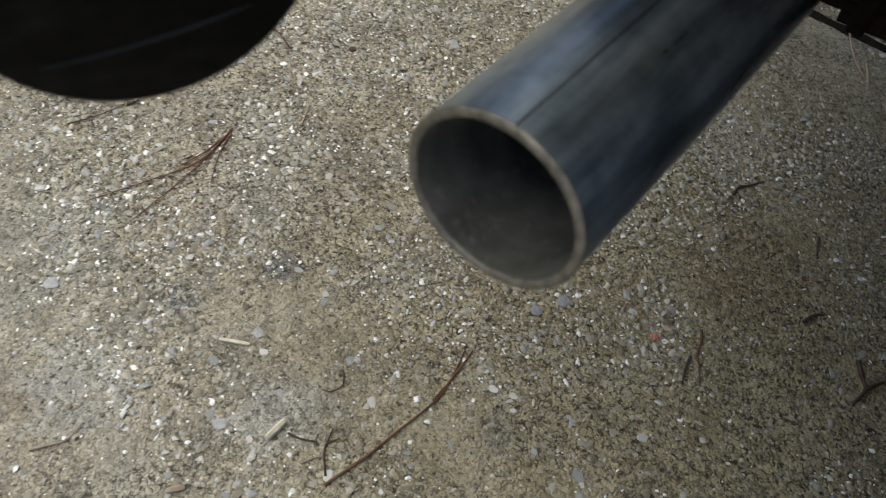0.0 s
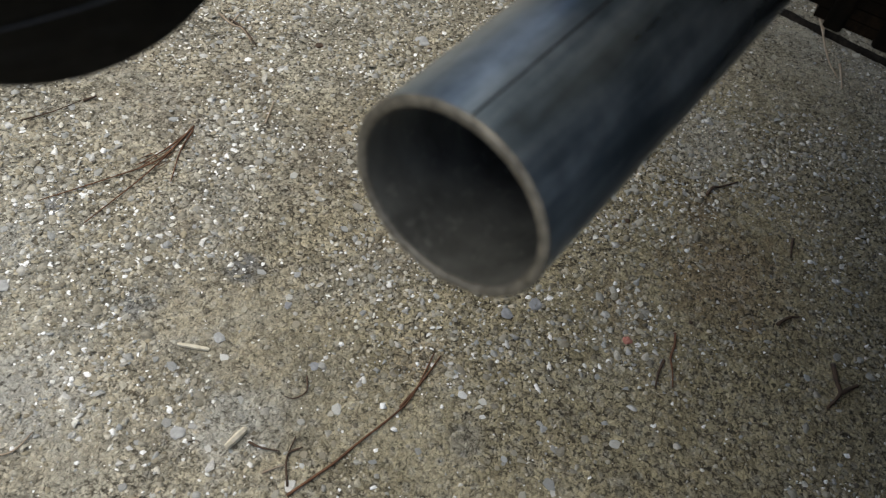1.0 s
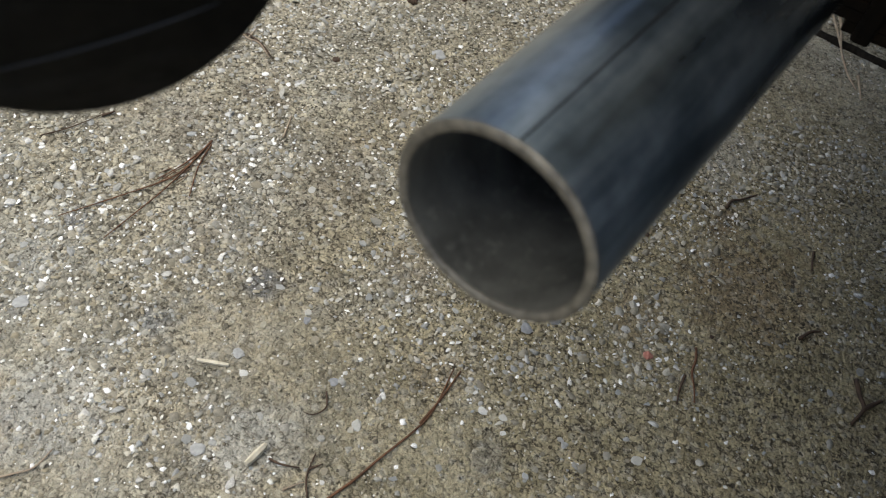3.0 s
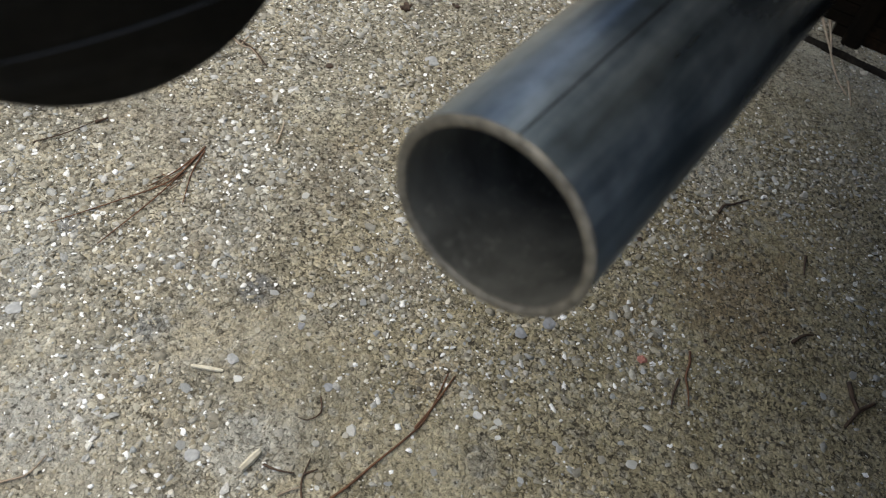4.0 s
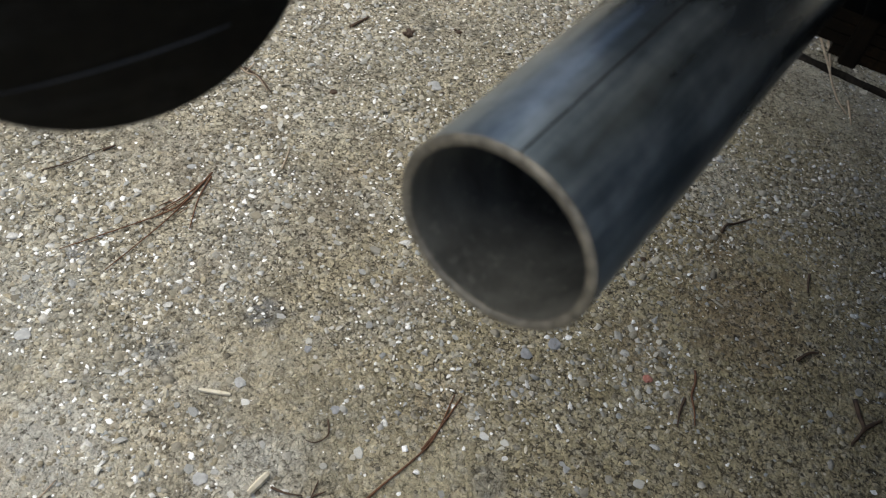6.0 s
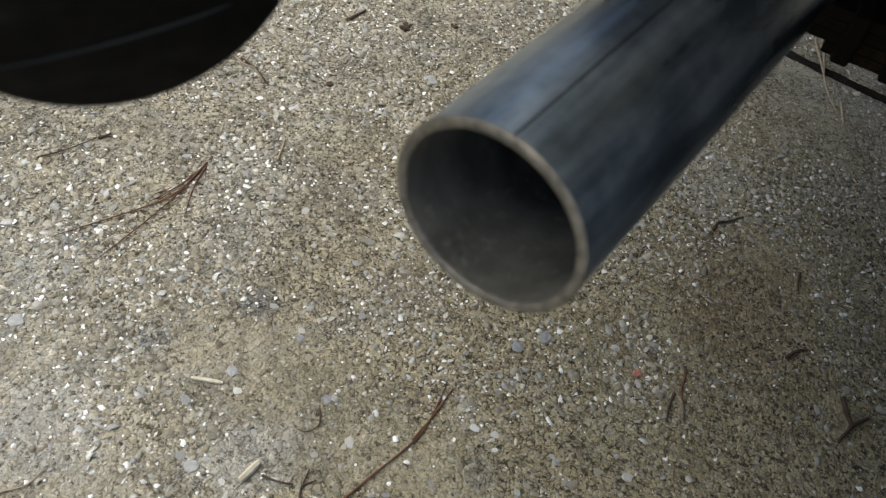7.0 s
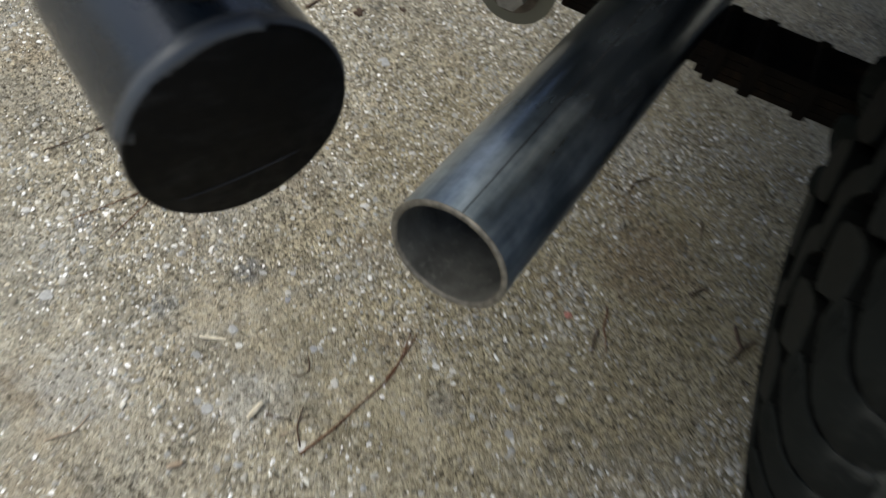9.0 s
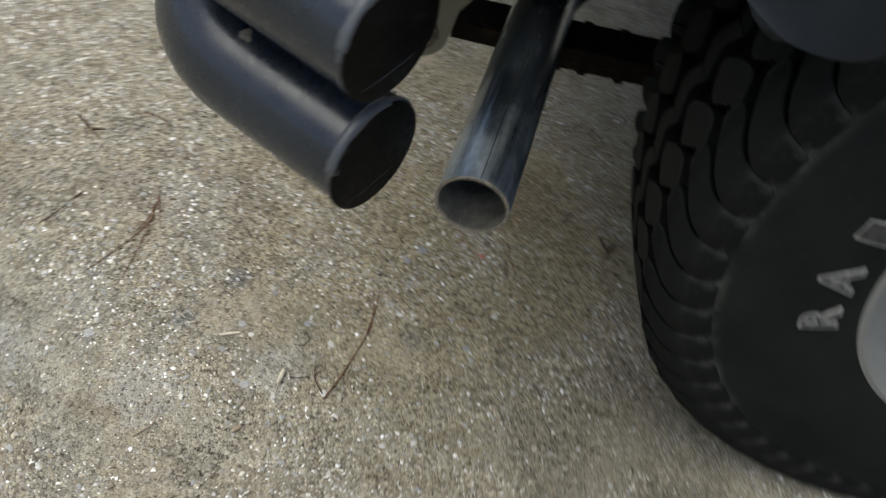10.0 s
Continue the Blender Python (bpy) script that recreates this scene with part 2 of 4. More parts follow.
def rubber_material(name, lo, hi, dust):
    m = Mat(name, 0.85, 0.0, 0.14)
    v = m.where()
    a = m.noise(v, 14, 5, 0.62)
    b = m.noise(v, 130, 4, 0.65)
    c = m.ramp(a, (0.35, lo), (0.7, hi))
    c = m.mix(m.ramp(b, (0.55, 0.0), (0.75, 0.5)), c, dust)
    # a scuffed, dusty band where the tread's lugs run out into the sidewall
    co = m.node("ShaderNodeTexCoord")
    flat = m.node("ShaderNodeVectorMath")
    flat.operation = "MULTIPLY"
    flat.inputs[1].default_value = (1, 0, 1)
    m.link(co.outputs["Object"], flat.inputs[0])
    size = m.node("ShaderNodeVectorMath")
    size.operation = "LENGTH"
    m.link(flat.outputs["Vector"], size.inputs[0])
    band = m.ramp(m.math("MULTIPLY", size.outputs["Value"], 2.0), (0.634, 0.0), (0.655, 1.0), (0.668, 1.0), (0.708, 0.0))
    scuff = m.ramp(m.noise(v, 38, 6, 0.65), (0.42, 0.0), (0.64, 0.9))
    scuff = m.mix(1.0, scuff, m.ramp(m.noise(v, 7, 3, 0.5), (0.40, 0.15), (0.62, 1.0)), "MULTIPLY")
    c = m.mix(m.mix(1.0, band, scuff, "MULTIPLY"), c, (0.13, 0.13, 0.115))
    m.color(c)
    m.bump(b, 0.25, 0.0008)
    return m.mat


def rust_material():
    m = Mat("rusty_spring_steel", 0.9, 0.0, 0.15)
    v = m.where()
    a = m.noise(v, 45, 6, 0.7)
    m.color(m.ramp(a, (0.32, (0.003, 0.0025, 0.002)), (0.55, (0.009, 0.006, 0.0035)), (0.75, (0.035, 0.020, 0.010))))
    m.bump(a, 0.5, 0.0015)
    return m.mat


def tan_paint_material(name="tan_paint", a=(0.52, 0.42, 0.27), rough=0.4):
    m = Mat(name, rough)
    n = m.noise(m.where(), 22, 5, 0.6)
    m.color(m.ramp(n, (0.3, tuple(x * 0.85 for x in a)), (0.7, a)))
    m.bump(n, 0.05, 0.001)
    return m.mat


def plain_material(name, dark, light, scale, rough=0.8, metal=0.0, bump=0.3, dist=0.0006):
    m = Mat(name, rough, metal)
    n = m.noise(m.where(), scale, 5, 0.65)
    m.color(m.ramp(n, (0.3, dark), (0.7, light)))
    m.bump(n, bump, dist)
    return m.mat


CONCRETE = concrete_material()
GRIT = aggregate_material("aggregate_grit", [(0.0, (0.10, 0.085, 0.062)), (0.14, (0.19, 0.165, 0.115)), (0.36, (0.33, 0.285, 0.19)), (0.54, (0.44, 0.40, 0.30)),
                                             (0.66, (0.31, 0.325, 0.32)), (0.76, (0.52, 0.455, 0.33)), (0.86, (0.68, 0.66, 0.58)), (0.915, (0.95, 0.94, 0.91))])
STONE = aggregate_material("aggregate_stone", [(0.0, (0.22, 0.20, 0.155)), (0.25, (0.32, 0.29, 0.22)), (0.5, (0.34, 0.345, 0.335)), (0.7, (0.42, 0.38, 0.28)), (0.90, (0.48, 0.46, 0.41)), (0.99, (0.60, 0.59, 0.56))])
LOOSE = aggregate_material("larger_stone", [(0.0, (0.20, 0.18, 0.135)), (0.2, (0.34, 0.30, 0.215)), (0.42, (0.30, 0.305, 0.295)), (0.6, (0.44, 0.395, 0.29)), (0.78, (0.36, 0.375, 0.385)), (0.9, (0.56, 0.54, 0.48)),
                                            (0.97, (0.72, 0.71, 0.67))], True)
PIPE = pipe_material()
SOOT = soot_material()
CUT = cut_material()
BLACK = black_paint_material()
CAP = scraped_cap_material()
WELD = black_paint_material("worn_black_weld", (0.042, 0.048, 0.055), 0.4)
FLARE = black_paint_material("grey_plastic", (0.0092, 0.0118, 0.0148), 0.6, 0.2)
UNDER = black_paint_material("underbody_black", (0.006, 0.0055, 0.005), 0.85, 0.2)
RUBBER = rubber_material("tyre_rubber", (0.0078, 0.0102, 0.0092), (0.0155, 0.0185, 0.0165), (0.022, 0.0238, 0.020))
# near-black rubber that paints groove shade into the tread's colour
GROOVE_SHADE = black_paint_material("groove_shade_rubber", (0.0016, 0.0019, 0.0017), 0.9, 0.06)
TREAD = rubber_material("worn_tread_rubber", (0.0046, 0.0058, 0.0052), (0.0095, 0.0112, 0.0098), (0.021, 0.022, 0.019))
SEAM_STEEL = black_paint_material("scorched_seam_steel", (0.030, 0.034, 0.040), 0.6, 0.2)
RUST = rust_material()
TAN = tan_paint_material()
BRACKET = tan_paint_material("weathered_tan_paint", (0.15, 0.145, 0.105), 0.6)
BOLT = plain_material("rusty_bolt_steel", (0.04, 0.03, 0.02), (0.13, 0.105, 0.075), 120, 0.7, 0.2)
ZINC = plain_material("dull_zinc", (0.16, 0.155, 0.14), (0.32, 0.31, 0.28), 120, 0.5, 0.4)
RIM = plain_material("silver_wheel_paint", (0.23, 0.235, 0.225), (0.33, 0.335, 0.32), 40, 0.45, 0.3, 0.05)
WORN = plain_material("grey_worn_letter", (0.018, 0.019, 0.018), (0.075, 0.074, 0.069), 200, 0.85)
WHITE = plain_material("worn_white_rubber", (0.17, 0.17, 0.16), (0.37, 0.365, 0.345), 160, 0.8)
NEEDLE = plain_material("dry_pine_needle", (0.070, 0.032, 0.016), (0.19, 0.088, 0.040), 90)
TWIG = plain_material("dark_twig_bark", (0.035, 0.022, 0.014), (0.10, 0.06, 0.035), 140)
STRAW = plain_material("pale_straw", (0.24, 0.18, 0.12), (0.46, 0.37, 0.27), 110)
WOOD = plain_material("pale_split_wood", (0.55, 0.48, 0.34), (0.80, 0.74, 0.60), 160)
REDSTONE = plain_material("red_stone", (0.34, 0.10, 0.065), (0.62, 0.33, 0.26), 300)
GREYSTONE = plain_material("grey_stone", (0.20, 0.205, 0.215), (0.33, 0.335, 0.34), 260, 0.6)
PALESTONE = plain_material("pale_quartz", (0.28, 0.28, 0.27), (0.44, 0.44, 0.425), 260, 0.5)
SOIL = plain_material("dark_joint_soil", (0.012, 0.010, 0.008), (0.05, 0.04, 0.03), 180, 0.95)


# ---------------------------------------------------------------- builders
def mesh_of(name, verts, faces, material, smooth=True):
    me = bpy.data.meshes.new(name)
    me.from_pydata([tuple(v) for v in verts], [], faces)
    me.materials.append(material)
    if smooth:
        me.polygons.foreach_set("use_smooth", [True] * len(me.polygons))
    me.update()
    return me


def part(name, me, parent=None, label=""):
    """Links a mesh, or a bmesh already turned into one, as ONE object under its parent."""
    ob = new(name, me)
    if parent is not None:
        ob.parent = parent
    return tagged(ob, label)


def fixed(me):
    """Normals outward."""
    bm = bmesh.new()
    bm.from_mesh(me)
    bmesh.ops.recalc_face_normals(bm, faces=bm.faces)
    bm.to_mesh(me)
    bm.free()
    return me


def sharp(me, degrees=35):
    me.set_sharp_from_angle(angle=radians(degrees))
    return me


def frames_along(points):
    """A moving pair of side vectors along a line of points."""
    pts = [Vector(p) for p in points]
    out = []
    side = None
    for i, p in enumerate(pts):
        d = (pts[min(i + 1, len(pts) - 1)] - pts[max(i - 1, 0)]).normalized()
        if side is None:
            side = d.cross(Vector((0, 0, 1)))
            if side.length < 1e-3:
                side = d.cross(Vector((1, 0, 0)))
        side = (side - d * side.dot(d)).normalized()
        out.append((p, side, d.cross(side), d))
    return out


def sweep(points, radii, sides=32, closed_ends=True, wobble=0.0):
    """Vertices and faces of a tube along points; radii one or many."""
    fr = frames_along(points)
    if not isinstance(radii, (list, tuple)):
        radii = [radii] * len(fr)
    verts, faces = [], []
    for (p, a, b, _), r in zip(fr, radii):
        for k in range(sides):
            an = 2 * math.pi * k / sides
            rr = r * (1 + random.uniform(-wobble, wobble))
            verts.append(p + a * (rr * math.cos(an)) + b * (rr * math.sin(an)))
    for i in range(len(fr) - 1):
        for k in range(sides):
            k2 = (k + 1) % sides
            faces.append((i * sides + k, i * sides + k2, (i + 1) * sides + k2, (i + 1) * sides + k))
    if closed_ends:
        faces.append(tuple(range(sides))[::-1])
        faces.append(tuple(range((len(fr) - 1) * sides, len(fr) * sides)))
    return verts, faces


def lathe(profile, steps=128, axis="y", closed=True):
    """Turns a profile of (along, radius) round the y axis."""
    n = len(profile)
    verts, faces = [], []
    for k in range(steps):
        a = 2 * math.pi * k / steps
        for y, r in profile:
            verts.append((r * math.cos(a), y, r * math.sin(a)))
    for k in range(steps):
        k2 = (k + 1) % steps
        for i in range(n if closed else n - 1):
            j = (i + 1) % n
            faces.append((k * n + i, k * n + j, k2 * n + j, k2 * n + i))
    return verts, faces


def bevelled_box(name, size, material, bevel=0.003, segments=2):
    bm = bmesh.new()
    bmesh.ops.create_cube(bm, size=1.0)
    bmesh.ops.scale(bm, vec=size, verts=bm.verts)
    bmesh.ops.bevel(bm, geom=bm.edges[:], offset=bevel, segments=segments, affect="EDGES", profile=0.5)
    me = bpy.data.meshes.new(name)
    bm.to_mesh(me)
    bm.free()
    me.materials.append(material)
    return me


def smooth_line(points, per=6):
    """A rounded line through points (Catmull-Rom)."""
    p = [Vector(q) for q in points]
    p = [p[0] * 2 - p[1]] + p + [p[-1] * 2 - p[-2]]
    out = []
    for i in range(1, len(p) - 2):
        for k in range(per):
            t = k / per
            out.append(0.5 * (2 * p[i] + (p[i + 1] - p[i - 1]) * t + (2 * p[i - 1] - 5 * p[i] + 4 * p[i + 1] - p[i + 2]) * t * t
                              + (3 * p[i] - p[i - 1] - 3 * p[i + 1] + p[i + 2]) * t ** 3))
    out.append(p[-2])
    return out


# ---------------------------------------------------------------- ground
JOINT_Y, JOINT_TURN = 0.5755, radians(-6.0)


def build_ground():
    """One sheet of concrete with a ragged, recessed joint across it, out to the horizon."""
    xs = [-400, -60, -8, -2] + list(np.arange(-1.0, 0.5, 0.006)) + [2, 8, 60, 400]
    verts = []
    for x in xs:
        a = 0.0078 + 0.0022 * noise.noise(Vector((x * 60, 0, 0))) + 0.0014 * noise.noise(Vector((x * 210, 4, 0)))
        b = 0.0078 + 0.0022 * noise.noise(Vector((x * 55, 9, 0))) + 0.0014 * noise.noise(Vector((x * 190, 7, 0)))
        for y, z in ((-400, 0), (-60, 0), (-6, 0), (-1.2, 0), (-a - 0.003, 0), (-a, -0.002), (-a + 0.0025, -0.013), (b - 0.0025, -0.014), (b, -0.002),
                     (b + 0.003, 0), (1.2, 0), (6, 0), (60, 0), (400, 0)):
            verts.append((x, y, z))
    n = 14
    faces = [(i * n + j, (i + 1) * n + j, (i + 1) * n + j + 1, i * n + j + 1) for i in range(len(xs) - 1) for j in range(n - 1)]
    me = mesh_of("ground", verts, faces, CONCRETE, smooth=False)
    me.materials.append(SOIL)
    for p in me.polygons:
        if p.center.z < -0.004:
            p.material_index = 1
    ob = new("ground", me)
    ob.matrix_world = pose(0, JOINT_Y, 0, 0, 0, -6.0)
    return tagged(ob, "worn tan concrete driveway slab with a dark recessed joint", "ground", kind="structure")


def build_aggregate():
    """Small stones worn proud of the concrete, too many to count."""
    rng = np.random.default_rng(5)
    unit = []
    for ring, (rr, zz, k) in enumerate(((1.0, -0.25, 6), (0.78, 0.55, 6), (0.0, 0.85, 1))):
        for j in range(k):
            a = 2 * math.pi * (j + 0.5 * ring) / max(k, 1)
            unit.append((rr * math.cos(a), rr * math.sin(a), zz))
    unit = np.array(unit)
    tri = []
    for j in range(6):
        j2 = (j + 1) % 6
        tri += [(j, j2, 6 + j), (j2, 6 + j2, 6 + j), (6 + j, 6 + j2, 12)]
    tri = np.array(tri)

    def field(count, x0, x1, y0, y1, mean, spread, most):
        x, y = rng.uniform(x0, x1, count), rng.uniform(y0, y1, count)
        keep = abs(y - JOINT_Y - x * math.tan(JOINT_TURN)) > 0.014
        x, y = x[keep], y[keep]
        # worn patches show more stones, smooth paste fewer
        patch = np.array([noise.noise(Vector((a * 11, b * 11, 0.5))) + 0.5 * noise.noise(Vector((a * 27, b * 27, 2.5))) for a, b in zip(x, y)]) + 0.45 * np.clip((y - 0.06) / 0.2, 0, 1) * np.clip((-0.35 - x) / 0.15, 0, 1) - 0.24 * np.clip((x + 0.62) / 0.2, 0, 1)
        keep = rng.uniform(0, 1, len(x)) < np.clip(0.52 + 0.95 * patch, 0.10, 1.0)
        x, y, patch = x[keep], y[keep], patch[keep]
        n = len(x)
        s = np.clip(mean * (1 + 0.25 * patch) * np.exp(rng.normal(0, spread, n)), 0.0005, most)
        long = rng.uniform(1.0, 1.6, n)
        flat = rng.uniform(0.22, 0.5, n)
        turn = rng.uniform(0, 2 * np.pi, n)
        u = unit[None] * (1 + rng.normal(0, 0.30, (n, 13, 3)))
        px, py = u[..., 0] * (s * long)[:, None], u[..., 1] * s[:, None]
        c, d = np.cos(turn)[:, None], np.sin(turn)[:, None]
        tilt = rng.normal(0, 0.3, (n, 2))
        pz = u[..., 2] * (s * flat)[:, None] + px * tilt[:, :1] + py * tilt[:, 1:]
        return np.stack([px * c - py * d + x[:, None], px * d + py * c + y[:, None], pz], -1).reshape(-1, 3)

    for name, mat, lab, v in (
            ("grit", GRIT, "fine tan, dark and white grit exposed in worn concrete", np.concatenate([
                field(135000, -1.18, 0.05, -0.32, 0.75, 0.00085, 0.45, 0.0024), field(16000, -1.6, 0.8, 0.5, 1.7, 0.0016, 0.42, 0.0035)])),
            ("aggregate", STONE, "small tan and grey stones exposed in worn concrete", field(20000, -1.18, 0.05, -0.32, 0.75, 0.00175, 0.34, 0.0036))):
        count = len(v) // 13
        f = (tri[None] + (np.arange(count) * 13)[:, None, None]).reshape(-1, 3)
        me = bpy.data.meshes.new(name)
        me.vertices.add(len(v))
        me.vertices.foreach_set("co", v.ravel())
        me.loops.add(f.size)
        me.loops.foreach_set("vertex_index", f.ravel())
        me.polygons.add(len(f))
        me.polygons.foreach_set("loop_start", np.arange(len(f)) * 3)
        me.update(calc_edges=True)
        me.validate()
        me.materials.append(mat)
        tagged(new(name, me), lab, "gravel", kind="stuff")


ground = build_ground()

# ---------------------------------------------------------------- vehicle
vehicle = tagged(new("off_road_vehicle"), "tan off-road vehicle with black tube bumper and bare exhaust pipe", "car")

PIPE_END, PIPE_WAY, PIPE_R = Vector((-0.5286, -0.1808, 0.3964)), Vector((0.1701, 0.9854, 0.0053)).normalized(), 0.0246


def build_exhaust():
    """A seamed steel tailpipe, cut square, that bends forward behind the wheel."""
    line = [PIPE_END + PIPE_WAY * d for d in np.linspace(0, 0.235, 36)]
    p, d = line[-1], PIPE_WAY.copy()
    for k in range(20):
        d = (d + Vector((0.070, -0.035, 0.055))).normalized() if k else d
        p = p + d * 0.0055
        line.append(p)
    for k in range(1, 4):
        line.append(p + d * 0.02 * k)
    sides = 72
    out_v, out_f = sweep(line, PIPE_R, sides, closed_ends=False)
    me = fixed(mesh_of("exhaust_pipe", out_v, out_f, PIPE))
    pipe = part("exhaust_pipe", me, vehicle, "bluish grey bare steel exhaust pipe with a lengthwise weld seam")
    in_v, in_f = sweep(line, PIPE_R - 0.0023, sides, closed_ends=False)
    me = mesh_of("pipe_bore", in_v, [f[::-1] for f in in_f], SOOT)
    part("bore", me, pipe, "dull grey sooty inside of the pipe")
    # the cut lip: a rounded ring with small burrs
    fr = frames_along(line)[0]
    verts, faces = [], []
    ring = 8
    for k in range(144):
        a = 2 * math.pi * k / 144
        way = fr[1] * math.cos(a) + fr[2] * math.sin(a)
        burr = noise.noise(Vector((math.cos(a) * 4, math.sin(a) * 4, 3))) * 0.0002 + noise.noise(Vector((math.cos(a) * 30, math.sin(a) * 30, 1))) * 0.0002
        for j in range(ring):
            b = 2 * math.pi * j / ring
            verts.append(PIPE_END + way * (PIPE_R - 0.00115 + 0.0014 * math.cos(b) + (burr if math.cos(b) < 0 else 0.2 * burr)) - fr[3] * (0.0009 * math.sin(b) + burr))
    for k in range(144):
        k2 = (k + 1) % 144
        for j in range(ring):
            j2 = (j + 1) % ring
            faces.append((k * ring + j, k2 * ring + j, k2 * ring + j2, k * ring + j2))
    part("cut_lip", fixed(mesh_of("cut_lip", verts, faces, CUT)), pipe, "bare pale cut edge with small burrs")
    # the weld seam: a thin raised bead
    seam = []
    for p, a, b, d in frames_along(line):
        an = radians(SEAM)
        seam.append(p + (a * math.cos(an) + b * math.sin(an)) * (PIPE_R - 0.0001))
    v, f = sweep(seam, 0.00027, 8, wobble=0.3)
    part("weld_seam", fixed(mesh_of("weld_seam", v, f, UNDER)), pipe, "thin dark lengthwise weld line")
    return pipe


SEAM = 271
build_exhaust()

TUBE_R = 0.0346
TUBE_WAY = Vector((0.8368, -0.5466, 0.0325)).normalized()


def build_bumper_tube(end, straight, turn_r, label, scrape, run=1.1):
    """A bent round bumper tube with a welded end cap, which runs on across the rear."""
    end = Vector(end)
    line = [end - TUBE_WAY * d for d in np.linspace(0.0, straight, 8)]
    d = -TUBE_WAY
    goal = Vector((0.0, 1.0, 0.0))
    n = 22
    full = d.angle(goal)
    axis = d.cross(goal).normalized()
    p = line[-1]
    for k in range(n):
        step = Matrix.Rotation(full / n, 3, axis)
        d = (step @ d).normalized()
        p = p + d * (turn_r * full / n)
        line.append(p)
    for k in range(1, 6):
        line.append(p + d * (run * k / 5))
    v, f = sweep(line, TUBE_R, 64)
    me = sharp(fixed(mesh_of("bumper_tube", v, f, BLACK)), 50)
    tube = part("bumper_tube", me, vehicle, label)
    # end cap: a disc set on the tube's mouth, its edge ground round
    fr = frames_along([end - TUBE_WAY * 0.001, end + TUBE_WAY * 0.004])
    low = (fr[0][1] * math.cos(radians(50)) + fr[0][2] * math.sin(radians(50))) * 0.0009
    pts = [end + low + TUBE_WAY * z for z in (0.0002, 0.0005, 0.0018, 0.0024)]
    v, f = sweep(pts, [TUBE_R - 0.0006, TUBE_R + 0.0008, TUBE_R + 0.0006, TUBE_R - 0.0003], 64)
    part("end_cap", sharp(fixed(mesh_of("end_cap", v, f, CAP)), 50), tube, "flat dull black welded end cap")
    # a faint scrape across the cap's face
    fr = frames_along([end, end + TUBE_WAY * 0.01])[0]
    arc = [end + TUBE_WAY * 0.0024 + fr[1] * x - fr[2] * (-0.62 * TUBE_R + 0.10 * TUBE_R * (x / TUBE_R) ** 2 - 0.12 * x) for x in np.linspace(-0.55 * TUBE_R, 0.62 * TUBE_R, 14)]
    v, f = sweep(arc, [scrape * math.sin(math.pi * (i + 0.5) / 14) + 0.0001 for i in range(14)], 6)
    part("scrape", fixed(mesh_of("scrape", v, f, SEAM_STEEL)), tube, "faint grey scrape")
    # weld bead round the joint
    fr = frames_along([end, end + TUBE_WAY * 0.01])[0]
    ring = []
    for k in range(97):
        a = 2 * math.pi * k / 96
        ring.append(end + (fr[1] * math.cos(a) + fr[2] * math.sin(a)) * (TUBE_R - 0.0010) - TUBE_WAY * 0.0014)
    # a heavy, lumpy bead on top, a thin one below, and a gap where the weld was never closed
    sizes = [0.0004 if 2 < a < 24 else (0.0038 if 258 < a < 350 else 0.0024) * (1 + 0.2 * noise.noise(Vector((a * 0.045, end.z * 9, 0)))) for a in np.linspace(0, 360, 97)]
    v, f = sweep(ring, sizes, 10, wobble=0.02)
    part("weld_bead", fixed(mesh_of("weld_bead", v, f, WELD)), tube, "lumpy painted weld round the cap with a gap")
    return tube


build_bumper_tube((-0.5948, -0.2115, 0.4536), 0.10, 0.09, "satin black lower bumper tube with a welded end cap", 0.00013)
lower_tube = bpy.data.objects["bumper_tube"]
build_bumper_tube((-0.5961, -0.2172, 0.5397), 0.10, 0.09, "satin black upper bumper tube with a welded end cap", 0.00022)

# a pale chip of bare weld metal between the tubes
bm = bmesh.new()
bmesh.ops.create_icosphere(bm, subdivisions=2, radius=0.0042)
for bv in bm.verts:
    bv.co *= 1 + 0.8 * noise.noise(bv.co * 300)
    bv.co.z *= 0.5
chip_mesh = bpy.data.meshes.new("weld_chip")
bm.to_mesh(chip_mesh)
bm.free()
chip_mesh.materials.append(CUT)
part("weld_chip", chip_mesh, lower_tube, "pale bare metal weld chip").location = (-0.6765, -0.1713, 0.4834)

# wheel
AXLE = Vector((0, 0, 0.375))
TYRE_R, TYRE_W = 0.385, 0.265


